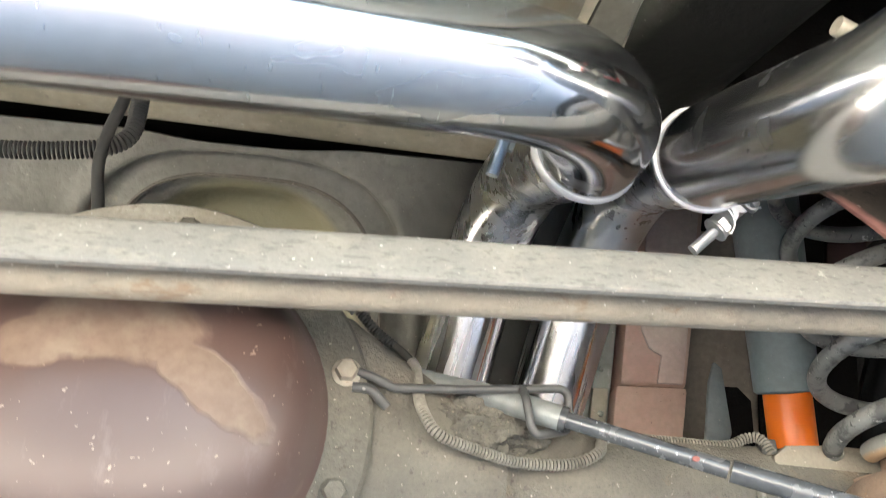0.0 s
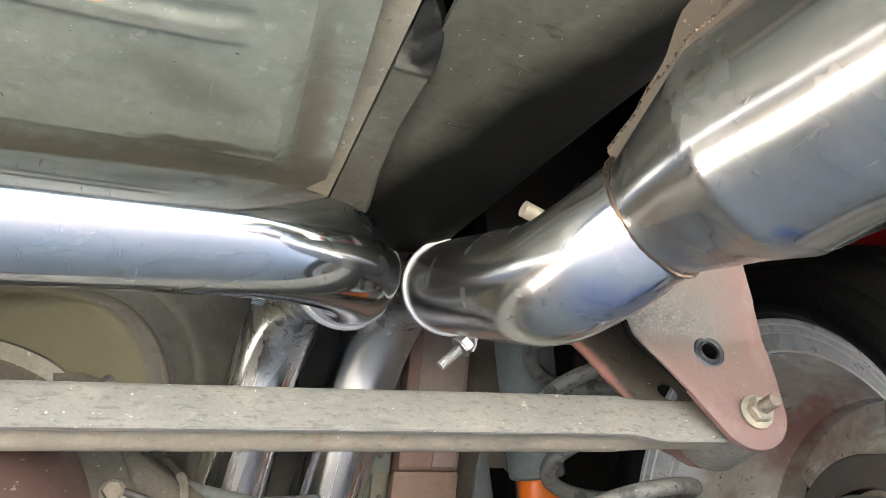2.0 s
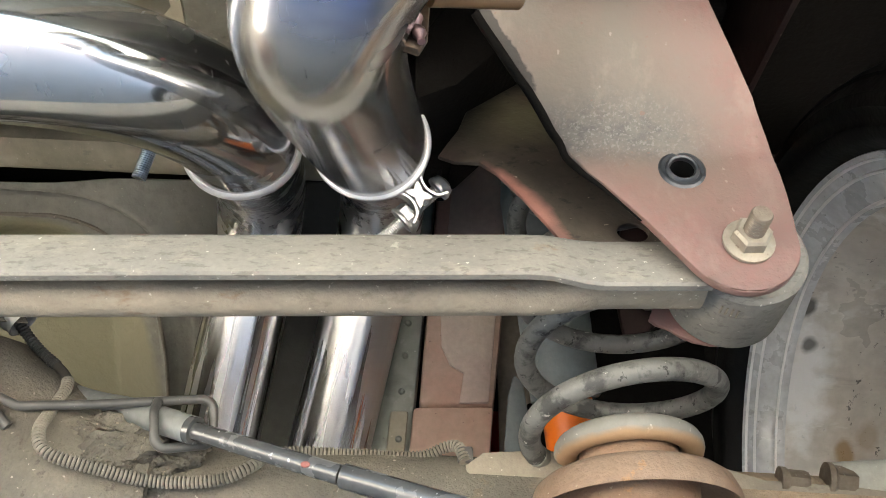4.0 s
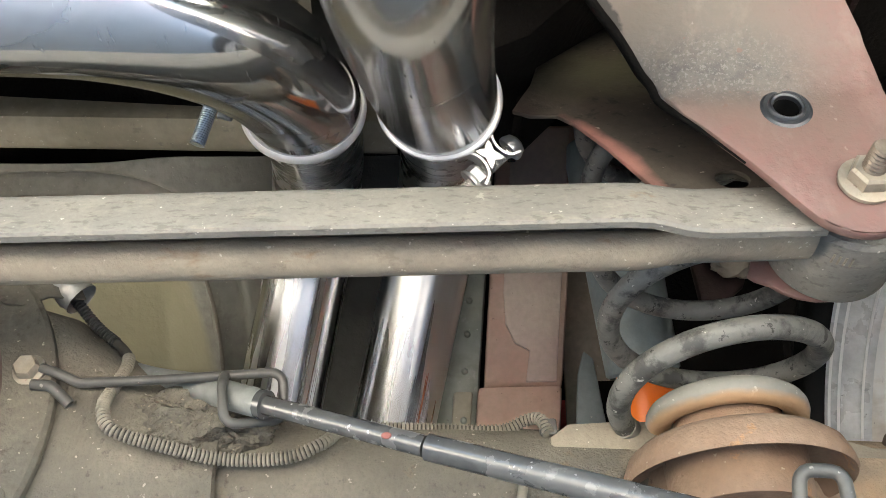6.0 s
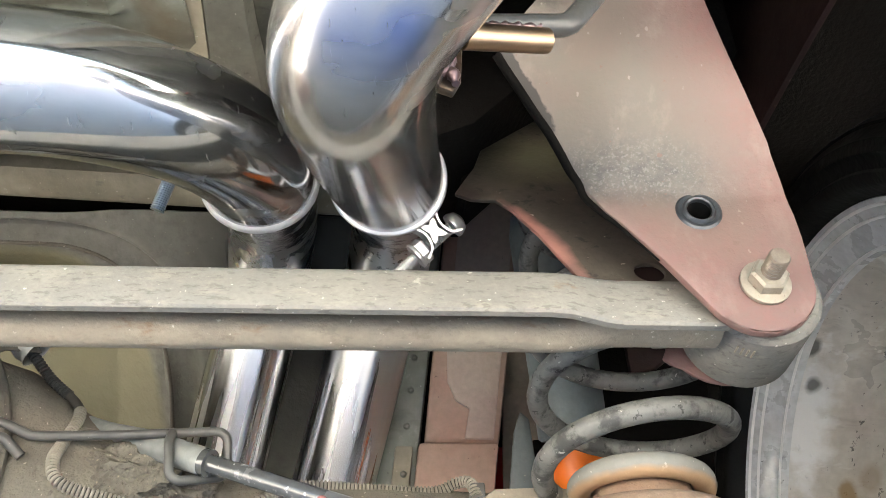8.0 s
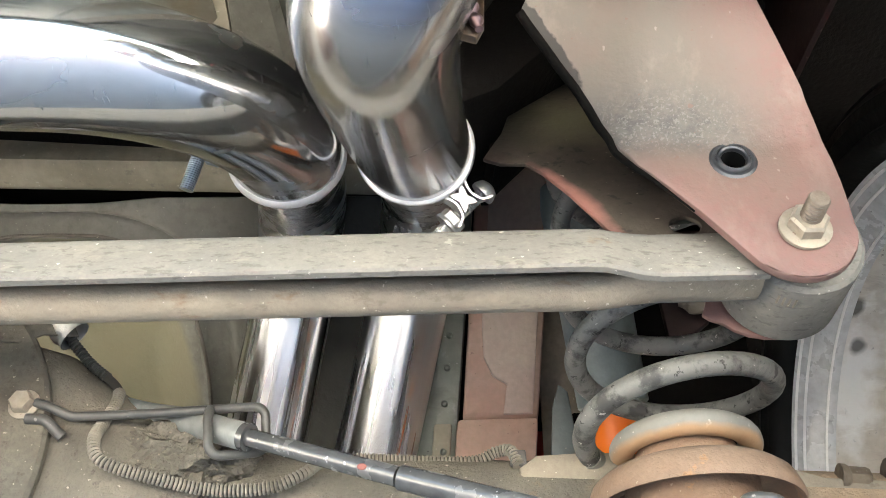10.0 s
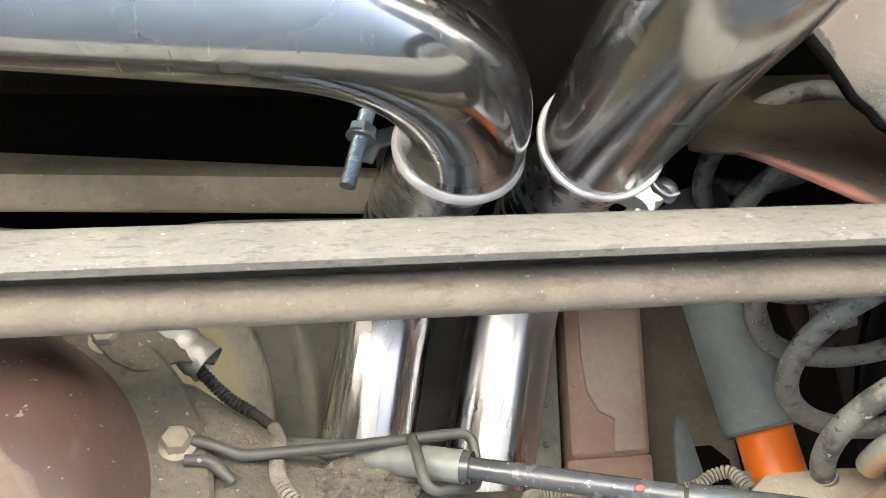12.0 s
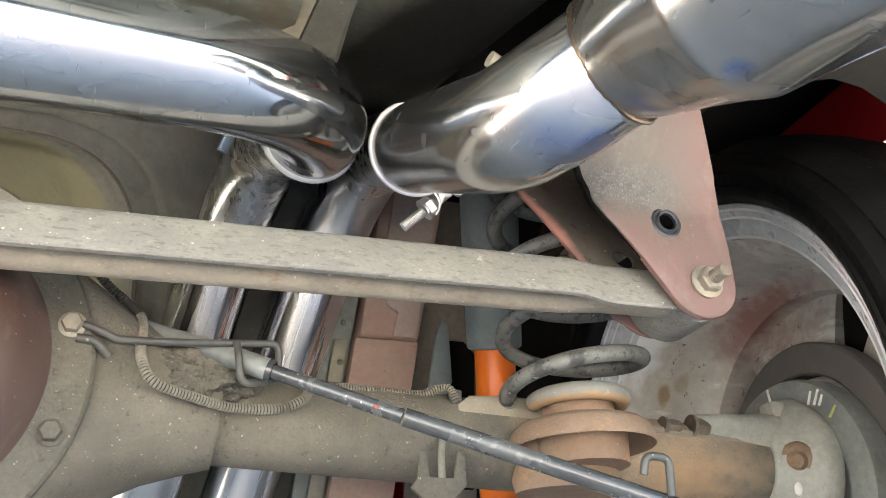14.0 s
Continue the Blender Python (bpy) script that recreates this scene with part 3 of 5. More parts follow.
def lathe(profile, m, sides=40, bm=None, a0=0.0, a1=360.0):
    """Turns (radius, height) pairs round the local z axis of m."""
    bm = bm or bmesh.new()
    full = abs(a1 - a0) > 359
    cnt = sides if full else sides + 1
    cols = []
    for k in range(cnt):
        a = radians(a0 + (a1 - a0) * k / sides)
        cols.append([bm.verts.new(m @ Vector((r * math.cos(a), r * math.sin(a), h))) for r, h in profile])
    for k in range(sides):
        a, b = cols[k], cols[(k + 1) % cnt]
        for j in range(len(profile) - 1):
            vs = []
            for v in (a[j], b[j], b[j + 1], a[j + 1]):
                if all((v.co - w.co).length > 1e-7 for w in vs):
                    vs.append(v)
            if len(vs) > 2:
                bm.faces.new(vs)
    bmesh.ops.remove_doubles(bm, verts=bm.verts, dist=1e-6)
    return bm


def along(eye, towards):
    """A pose whose z axis points from eye towards a point."""
    d = (Vector(towards) - Vector(eye)).normalized()
    return Matrix.Translation(eye) @ d.to_track_quat("Z", "Y").to_matrix().to_4x4()


def extrude_profile(profile, xs, place, bm=None):
    """A closed (y, z) profile carried along stations x; place(x, y, z) gives the point."""
    bm = bm or bmesh.new()
    rings = [[bm.verts.new(place(x, y, z)) for y, z in profile] for x in xs]
    n = len(profile)
    for a, b in zip(rings, rings[1:]):
        for k in range(n):
            bm.faces.new((a[k], a[(k + 1) % n], b[(k + 1) % n], b[k]))
    bm.faces.new(rings[0][::-1])
    bm.faces.new(rings[-1])
    return bm


def plate(outline, thick, place, bevel=0.0012, holes=(), cuts=0):
    """A flat plate from an (x, z) outline; place(x, d, z) with d from 0 to thick bends it into the world. Holes are (x, z, r)."""
    bm = bmesh.new()
    vs = [bm.verts.new((x, 0, z)) for x, z in outline]
    edges = [bm.edges.new((vs[i], vs[(i + 1) % len(vs)])) for i in range(len(vs))]
    for hx, hz, r in holes:
        hv = [bm.verts.new((hx + r * math.cos(a), 0, hz + r * math.sin(a))) for a in (2 * math.pi * k / 20 for k in range(20))]
        edges += [bm.edges.new((hv[i], hv[(i + 1) % 20])) for i in range(20)]
    bmesh.ops.triangle_fill(bm, edges=edges, use_beauty=True)
    for f in list(bm.faces):
        c = f.calc_center_median()
        if any((c.x - hx) ** 2 + (c.z - hz) ** 2 < (r * 0.9) ** 2 for hx, hz, r in holes):
            bm.faces.remove(f)
    for _ in range(cuts):
        bmesh.ops.subdivide_edges(bm, edges=bm.edges[:], cuts=1, use_grid_fill=True)
        bmesh.ops.triangulate(bm, faces=bm.faces[:])
    geom = bmesh.ops.extrude_face_region(bm, geom=bm.faces[:])
    for v in (g for g in geom["geom"] if isinstance(g, bmesh.types.BMVert)):
        v.co.y = thick
    bmesh.ops.recalc_face_normals(bm, faces=bm.faces)
    if bevel:
        rim = [e for e in bm.edges if len(e.link_faces) == 2 and e.calc_face_angle(0) > 1.2]
        bmesh.ops.bevel(bm, geom=rim, offset=bevel, segments=2, affect="EDGES", profile=0.5)
    for v in bm.verts:
        v.co = Vector(place(v.co.x, v.co.y, v.co.z))
    return bm


def sheet(nx, ny, place, thick):
    """A pressed panel: a grid of points place(u, v), given thickness along (0, 0, 1) or the vector given."""
    bm = bmesh.new()
    up = Vector(thick)
    low = [[bm.verts.new(place(i / nx, j / ny)) for j in range(ny + 1)] for i in range(nx + 1)]
    top = [[bm.verts.new(v.co + up) for v in col] for col in low]
    for i in range(nx):
        for j in range(ny):
            bm.faces.new((low[i][j], low[i + 1][j], low[i + 1][j + 1], low[i][j + 1]))
            bm.faces.new((top[i][j], top[i][j + 1], top[i + 1][j + 1], top[i + 1][j]))
    for i in range(nx):
        bm.faces.new((low[i][0], top[i][0], top[i + 1][0], low[i + 1][0]))
        bm.faces.new((low[i][ny], low[i + 1][ny], top[i + 1][ny], top[i][ny]))
    for j in range(ny):
        bm.faces.new((low[0][j], low[0][j + 1], top[0][j + 1], top[0][j]))
        bm.faces.new((low[nx][j], top[nx][j], top[nx][j + 1], low[nx][j + 1]))
    return bm


def block(lo, hi, bevel=0.003, bm=None):
    bm = bm or bmesh.new()
    made = bmesh.ops.create_cube(bm, size=1.0)["verts"]
    for v in made:
        v.co = Vector([l + (h - l) * (c + 0.5) for l, h, c in zip(lo, hi, v.co)])
    if bevel:
        es = {e for v in made for e in v.link_edges}
        bmesh.ops.bevel(bm, geom=list(es), offset=bevel, segments=2, affect="EDGES", profile=0.5)
    return bm


def hexhead(m, across, height, bm=None, flange=0.0):
    """A hexagon head standing along m's z axis, chamfered, with a washer face."""
    bm = bm or bmesh.new()
    r = across / math.sqrt(3)
    if flange:
        lathe([(0, 0), (flange, 0), (flange, height * 0.18), (r * 0.98, height * 0.3), (0, height * 0.3)], m, 24, bm)
    lathe([(0, 0), (r, 0), (r, height * 0.86), (r * 0.86, height), (0, height)], m, 6, bm)
    return bm


def threaded(a, b, r, pitch, bm=None):
    a, b = Vector(a), Vector(b)
    n = max(4, int((b - a).length / pitch * 2))
    return sweep([a.lerp(b, i / n) for i in range(n + 1)], lambda i, s: r * (0.86 if i % 2 else 1.0), 14, bm)


def smoothstep(a, b, x):
    t = max(0.0, min(1.0, (x - a) / (b - a)))
    return t * t * (3 - 2 * t)


# ---- ground ----
bm = bmesh.new()
bmesh.ops.create_grid(bm, x_segments=8, y_segments=8, size=60, matrix=Matrix.Translation((0, 0, 0.036)))
ground = tagged(link_mesh("ground", bm, CONCRETE), "plain grey concrete yard under the car", "ground", kind="structure")


# ---- underbody of the car ----
body = thing("car_underbody", "grey dusty underbody of a red car with faded primer brackets", "car body")


def floor_at(u, v):
    """Pressed floor: a low flat field with two beads, stepping up along its front and beside the rail."""
    x, y = -0.95 + 1.085 * u, 0.10 + 0.295 * v
    z = 0.5255 + 0.05 * max(0.0, y - 0.24)
    fade = 1 - smoothstep(0.050, 0.082, x)
    for bead in (0.2287, 0.2050):
        z -= 0.0042 * fade * (1 - smoothstep(0.0035, 0.0105, abs(y - bead - 0.10 * (x - 0.072))))
    field = (1 - smoothstep(-0.003, 0.004, y - min(0.338, 0.3255 + 0.12 * x))) * (1 - smoothstep(0.098, 0.106, x - 0.04 * (0.338 - y)))
    z += 0.0012 * math.sin(x * 31) * math.sin(y * 27) + 0.0085 * (1 - field) + 0.001 * smoothstep(0.345, 0.38, y)
    return Vector((x, y, z))


part("trunk_floor", sheet(240, 220, floor_at, (0, 0, 0.004)), FLOORPAINT, body, "grey pressed floor panel with long beads")


def bay_at(u, v):
    """The floor's end, stepping up into the dark space over the axle."""
    x = -0.95 + 1.08 * u
    s = [(0.386, 0.548), (0.392, 0.551), (0.397, 0.560), (0.400, 0.66), (0.412, 0.70), (0.54, 0.70), (0.552, 0.69), (0.556, 0.618)]
    k = v * (len(s) - 1)
    i = min(int(k), len(s) - 2)
    a, b = s[i], s[i + 1]
    y, z = a[0] + (b[0] - a[0]) * (k - i), a[1] + (b[1] - a[1]) * (k - i)
    return Vector((x, y, z - 0.05 * (x - 0.1) * smoothstep(0.50, 0.54, y)))


# The near-black colour stands in for shade in this recess.
part("axle_recess", sheet(20, 28, bay_at, (0, 0, 0.003)), UNDERCOAT_SHADE, body, "recess over the axle, coloured near black for shade")
# the beam across the floor and the seam under it
bm = extrude_profile([(0.5545, 0.616), (0.5550, 0.610), (0.5600, 0.6055), (0.578, 0.602), (0.586, 0.606), (0.588, 0.66), (0.562, 0.66), (0.5560, 0.622)], [-0.95, -0.5, -0.2, 0.05, 0.20], lambda x, y, z: (x, y + 0.012 * (x - 0.1), z - 0.05 * (x - 0.1)))
part("crossmember", bm, BEIGE, body, "dusty beige beam across the floor")


def tunnel_half(y):
    k = (0.75 - y) / 0.139 if y < 0.75 else 0.0
    return 0.112 * max(0.0, 1 - k ** 4) ** 0.35


def tunnel_gap(x, y, wide, deep):
    """How far a point of the panel lies outside (+) or inside (-) the tunnel's outline."""
    k = max(0.0, 0.75 - y) / deep
    return ((abs(x + 0.06) / wide) ** 2.857 + k ** 4) ** 0.29 * 0.12 - 0.12


def heel_at(u, v):
    """The sloping panel ahead of the axle, with the pressed tunnel for the propeller shaft."""
    x, y = -0.95 + 1.178 * u, 0.587 + 0.335 * v
    z = 0.610 - 0.03 * (x - 0.1) * (1 - v) - 0.875 * (y - 0.578) - 0.25 * max(0.0, y - 0.70)
    e, outer = tunnel_gap(x, y, 0.112, 0.139), tunnel_gap(x, y, 0.142, 0.159)
    z += 0.012 * smoothstep(0.001, -0.005, e) + 0.050 * smoothstep(-0.004, -0.055, e)
    z += 0.0110 * smoothstep(-0.001, -0.0085, outer) * smoothstep(0.0, 0.008, e) - 0.0065 * math.exp(-((outer - 0.002) / 0.0048) ** 2)
    for bx, by in ((-0.125, 0.607), (-0.088, 0.604), (-0.052, 0.609), (-0.026, 0.606), (-0.012, 0.611), (0.006, 0.613), (0.030, 0.628), (0.044, 0.640)):
        z -= 0.0022 * math.exp(-(((x - bx) / 0.0045) ** 2 + ((y - by) / 0.0045) ** 2))
    return Vector((x, y, z))


part("heel_panel", sheet(420, 150, heel_at, (0, 0.004, 0.004)), HEELPAINT, body, "olive-grey sloping floor panel with shaft tunnel")


def contour(share):
    out = []
    for k in range(-60, 61):
        e = 1 - abs(k) / 60
        y = 0.6115 + 0.29 * (1 - e) ** 1.6
        x = -0.06 + math.copysign(tunnel_half(y) * share, k) if k else -0.06
        y = 0.75 - (0.75 - y) * share
        z = 0.610 - 0.03 * (x - 0.1) * (1 - (y - 0.58) / 0.342) - 0.875 * (y - 0.578) - 0.25 * max(0.0, y - 0.70)
        out.append(Vector((x, y - 0.001, z - 0.0010)))
    return out


part("tunnel_lip", sweep(resample(contour(1.02), 0.006), 0.0015, 10), FLANGE, body, "rolled lip round the tunnel mouth")
# Unseen plain panels, added to close the body and keep outside light off.
bm = plate([(0.06, 0.24), (3.60, 0.24), (3.60, 1.0), (0.06, 1.0)], 0.004, lambda y, d, z: (-0.955 - d, y, z), 0.001)
part("far_side", bm, UNDERCOAT_SHADE, body, "unseen dark far side, added to block light")
bm = block((-0.95, 0.925, 0.225), (0.745, 3.60, 0.24), 0.0)
part("front_floor", bm, UNDERCOAT_SHADE, body, "unseen dark flat floor, added to block light from ahead")
bm = block((-0.955, 3.60, 0.21), (0.752, 3.61, 1.0), 0.0)
part("front_end", bm, REDBODY, body, "unseen plain front, added to close the body")
bm = block((-0.955, 0.050, 1.0), (0.752, 3.60, 1.01), 0.0)
part("body_top", bm, REDBODY, body, "unseen plain red top, added to close the body")

# the hat rail along the floor: a beige flange and a darker doubler
def rail_line(x, y, z):
    return (x + 0.090 * (0.370 - y), y, z)


bm = extrude_profile([(0.1185, 0.560), (0.1185, 0.5450), (0.126, 0.542), (0.1400, 0.540), (0.1400, 0.560)], [0.10, 0.14, 0.2, 0.3, 0.42], lambda s, a, b: rail_line(a, s, b))
rail = part("floor_rail", bm, BEIGE, body, "dusty beige floor rail")
bm = plate([(0.1225, 0.105), (0.1390, 0.105), (0.1390, 0.268), (0.1330, 0.2715), (0.1225, 0.279)], 0.0012, lambda a, d, y: rail_line(a, y, 0.5430 - 0.11 * (a - 0.1225) - d), 0.0004)
part("rail_lap", bm, BEIGE, rail, "lapped beige strip ending on the rail")
for a, y, r in ((0.131, 0.345, 0.0022), (0.125, 0.315, 0.0030), (0.133, 0.300, 0.0018), (0.126, 0.293, 0.0026), (0.1345, 0.322, 0.0016)):
    p = Vector(rail_line(a, y, 0.5428 - 0.11 * (a - 0.1225)))
    part("sealer_drip", lathe([(0.0, 0.0012), (0.5 * r, 0.0010), (r, 0.0)], along(p, p - Vector((0, 0, 1))) @ Matrix.Diagonal((1.0, 1.8, 1.0, 1.0)), 12), WHITEDUST, rail)


# the tarred doubler: waisted, widest at its wrinkle, running out to a point
DOUBLER_EDGE = [(0.42, 0.1725), (0.393, 0.1722), (0.350, 0.1665), (0.308, 0.1635), (0.275, 0.1650), (0.252, 0.1665), (0.240, 0.1668), (0.222, 0.1615), (0.2105, 0.1545), (0.197, 0.1445), (0.188, 0.1420)]


def doubler_at(u, v):
    k = v * (len(DOUBLER_EDGE) - 1)
    i = min(int(k), len(DOUBLER_EDGE) - 2)
    (ya, ea), (yb, eb) = DOUBLER_EDGE[i], DOUBLER_EDGE[i + 1]
    y, e = ya + (yb - ya) * (k - i), ea + (eb - ea) * (k - i)
    a = 0.1412 + (e - 0.1412) * u
    crumple = 0.0016 * math.exp(-((y - 0.251 - 0.2 * (a - 0.155)) / 0.0022) ** 2) + 0.0008 * math.sin(y * 210 + a * 300) * smoothstep(0.27, 0.23, y)
    return Vector(rail_line(a, y, 0.5390 - 0.0012 * math.sin(u * math.pi) - crumple + 0.006 * smoothstep(0.85, 1.0, u)))


part("doubler", sheet(14, 160, doubler_at, (0, 0, 0.012)), DOUBLER, rail, "dark tarred doubler strip on the rail")


def bulge_at(u, v):
    """The strip beside the rail, rolling up into the dark wheel bay."""
    y = 0.085 + 0.355 * v
    x0 = 0.160 + 0.068 * (0.370 - y)
    wide = 0.34 - 0.42 * max(0.0, y - 0.02)
    x = x0 + max(wide, 0.05) * u ** 0.9
    z = 0.548 - 0.05 * (0.385 - y) - 0.010 * math.sin(min(1, u * 1.35) * math.pi) + 0.13 * smoothstep(0.30, 1.05, u) ** 1.3
    return Vector((x, y, z + 0.001 * math.sin(40 * x + 23 * y)))


def side_strip(a, b, nx):
    return sheet(nx, 70, lambda u, v: bulge_at(a + (b - a) * u, v), (0, 0, 0.004))


part("floor_side", side_strip(0.0, 1.0, 44), SIDESHADE, body, "grey floor side with its shade painted in black")
bm = block((-0.95, 0.07, 0.72), (0.745, 1.30, 0.74), 0.0)
part("upper_floor", bm, UNDERCOAT_SHADE, body, "dark upper floor over the bays")


def arch_at(u, v):
    a = radians(106 + 66 * u)
    x = 0.50 + 0.23 * v
    return Vector((x, 0.552 - 0.385 * math.cos(a), 0.312 + 0.385 * math.sin(a)))


part("wheelhouse", sheet(40, 8, arch_at, (0, 0, 0.004)), UNDERCOAT_SHADE, body, "black undercoated wheel arch")


def bay_wall_at(u, v):
    y = 0.20 + 0.75 * u
    return Vector((0.50 - 0.03 * math.sin(u * math.pi), y, 0.40 + 0.34 * v if y > 0.80 else 0.575 + 0.165 * v))


part("bay_wall", sheet(30, 10, bay_wall_at, (0.004, 0, 0)), MAROON, body, "dark red inner wall of the wheel bay")
# outer skin of the car at the wheel, seen from inside
bm = plate([(0.20, 0.40), (0.235, 0.48), (0.33, 0.575), (0.46, 0.632), (0.62, 0.634), (0.76, 0.59), (0.86, 0.50), (0.90, 0.40), (0.92, 0.22), (3.60, 0.22), (3.60, 1.0), (0.06, 1.0), (0.06, 0.455)], 0.004, lambda y, d, z: (0.748 + d, y, z), 0.001)
part("quarter_panel", bm, REDBODY, body, "bright red outer body panel")

# Dark plate added so the pipes don't mirror the red panel.
bm = plate([(0.08, 0.46), (0.215, 0.46), (0.215, 0.70), (0.08, 0.70)], 0.004, lambda y, d, z: (0.738 + d, y, z), 0.001)
part("reflection_blocker", bm, UNDERCOAT_SHADE, body, "dark plate added to keep red out of the reflections")
# unseen rear skin behind the floor, with its dark inner face and rolled lower edge, added to bound light and
# reflections
bm = plate([(-0.95, 0.520), (0.745, 0.520), (0.745, 1.0), (-0.95, 1.0)], 0.004, lambda x, d, z: (x, 0.052 + d, z), 0.001)
part("rear_skin", bm, REDBODY, body, "unseen red rear skin, added to bound the light")
bm = extrude_profile([(0.057, 0.518), (0.068, 0.510), (0.086, 0.512), (0.090, 0.520), (0.068, 0.526), (0.066, 0.72), (0.057, 0.72)], [-0.95, -0.4, 0.2, 0.745], lambda x, y, z: (x, y, z))
part("rear_skin_liner", bm, UNDERCOAT_SHADE, body, "dark inner face of the added rear skin")
bm = plate([(0.430, 0.272), (0.450, 0.262), (0.475, 0.265), (0.530, 0.285), (0.745, 0.330), (0.745, 0.075), (0.405, 0.075), (0.405, 0.220)], 0.012, lambda x, d, y: (x, y, 0.490 + d + 0.15 * max(0.0, 0.2 - y)), 0.002)
part("rear_valance", bm, VALANCE, body, "brown dusty underside of the rear corner")
bm = block((0.335, 0.07, 0.600), (0.745, 0.30, 0.604), 0.0)
part("corner_floor", bm, UNDERCOAT_SHADE, body, "dark floor corner behind the wheel")

# frame rail kicking up over the axle, with its lapped joint


def railface(a, d, z):
    """a across, d behind the face, z height."""
    return (a + 0.1 * (z - 0.47), 0.697 - (z - 0.462) * 0.36 + d, z)


bm = plate([(0.2600, 0.4625), (0.3195, 0.4625), (0.3225, 0.66), (0.2580, 0.66)], 0.05, railface, 0.004)
frame_rail = part("frame_rail", bm, REDRAIL, body, "dusty faded red frame rail")
bm = plate([(0.2560, 0.20), (0.3180, 0.20), (0.3195, 0.4612), (0.2560, 0.4612)], 0.05, lambda a, d, z: railface(a, d - 0.003, z), 0.003)
part("lower_section", bm, REDRAIL, frame_rail, "brighter red lower section of the rail")
bm = plate([(0.292, 0.464), (0.2935, 0.4860), (0.282, 0.492), (0.274, 0.506), (0.271, 0.53), (0.2705, 0.655), (0.3165, 0.655), (0.315, 0.464)], 0.003, lambda a, d, z: railface(a, d - 0.0026, z), 0.0008)
part("doubler_plate", bm, PRIMER, frame_rail, "pale lapped plate on the rail")
bm = plate([(0.224, 0.20), (0.2560, 0.20), (0.2560, 0.66), (0.224, 0.66)], 0.02, lambda a, d, z: railface(a, d + 0.012, z), 0.003)
side = part("rail_flange", bm, FLOORPAINT, frame_rail, "grey spot-welded flange")
bm = plate([(0.2375, 0.30), (0.252, 0.30), (0.252, 0.461), (0.2375, 0.461)], 0.006, lambda a, d, z: railface(a, d + 0.004, z), 0.002)
part("flange_plate", bm, BEIGE, frame_rail)
for z in (0.44, 0.478, 0.505, 0.53, 0.56):
    p = railface(0.2445 if z > 0.465 else 0.2465, 0.0115 if z > 0.465 else 0.0038, z)
    part("spot_weld", lathe([(0, 0.0022), (0.0015, 0.0018), (0.0028, 0.0)], along(p, Vector(p) + Vector((0, -1, -0.3))), 12), FLOORPAINT, frame_rail)

# bump-stop panel behind the shock and the blue-grey side panel
bm = plate([(0.325, 0.15), (0.42, 0.15), (0.42, 0.62), (0.325, 0.62)], 0.006, lambda a, d, z: (a, 0.742 - (z - 0.46) * 0.30 + d, z), 0.002)
part("inner_panel", bm, BROWNPANEL, body, "brown dusty panel beside the frame rail")
bm = plate([(0.322, 0.40), (0.338, 0.395), (0.347, 0.42), (0.340, 0.47), (0.333, 0.476), (0.328, 0.46)], 0.006, lambda a, d, z: (a, 0.672 - (z - 0.46) * 0.30 + d, z), 0.002)
part("bump_stop", bm, SLATE, body, "slate grey rubber stop")

# Black sheet added in place of the shade behind the spring.
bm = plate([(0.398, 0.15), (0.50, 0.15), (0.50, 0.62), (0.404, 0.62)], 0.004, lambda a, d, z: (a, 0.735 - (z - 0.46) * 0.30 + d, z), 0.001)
part("dark_panel", bm, UNDERCOAT_SHADE, body, "black panel standing for shade behind the spring")
bm = plate([(0.334, 0.33), (0.385, 0.33), (0.378, 0.455), (0.366, 0.466), (0.345, 0.466)], 0.006, lambda a, d, z: (a, 0.700 - (z - 0.46) * 0.30 + d, z), 0.002)
part("scratched_plate", bm, UNDERCOAT_SHADE, body, "black scratched plate beside the shock")
bm = plate([(0.408, 0.475), (0.425, 0.480), (0.438, 0.490), (0.446, 0.510), (0.446, 0.56), (0.412, 0.56), (0.404, 0.51)], 0.008, lambda a, d, z: (a, 0.610 - (z - 0.46) * 0.20 + d, z), 0.002)
part("shock_mount", bm, MAROON, body, "dark dirty red shock mount plate")
bm = bmesh.new()
bmesh.ops.create_icosphere(bm, subdivisions=4, radius=1.0)
for v in bm.verts:
    n = 1 + 0.3 * noise.noise(v.co * 2.1) + 0.15 * noise.noise(v.co * 6.0)
    v.co = Vector((0.434 + v.co.x * 0.017 * n, 0.592 + v.co.y * 0.012 * n, 0.505 + v.co.z * 0.017 * n))
part("mud_lump", bm, BROWNPANEL, body, "brown lump of dried mud")

# Black block added over the bracket, so the back plate's top ends in dark.
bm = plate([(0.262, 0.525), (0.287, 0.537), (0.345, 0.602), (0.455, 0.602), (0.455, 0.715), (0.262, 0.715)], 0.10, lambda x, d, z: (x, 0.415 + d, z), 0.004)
part("bracket_box", bm, UNDERCOAT_SHADE, body, "dark box added over the bracket for shade")

# bracket for the track bar: two pressed plates with a sleeve
def front_plate(x, d, z):
    y = 0.371 + d - 0.62 * max(0.0, z - 0.456) - 0.0025 * math.exp(-((z - 0.458) / 0.006) ** 2)
    y += 0.010 * smoothstep(0.345, 0.330, x) * smoothstep(0.60, 0.44, z)
    return (x, y, z)


lobe = [(0.4105 + 0.0265 * math.cos(radians(a)), 0.3975 + 0.0265 * math.sin(radians(a))) for a in range(212, 371, 11)]
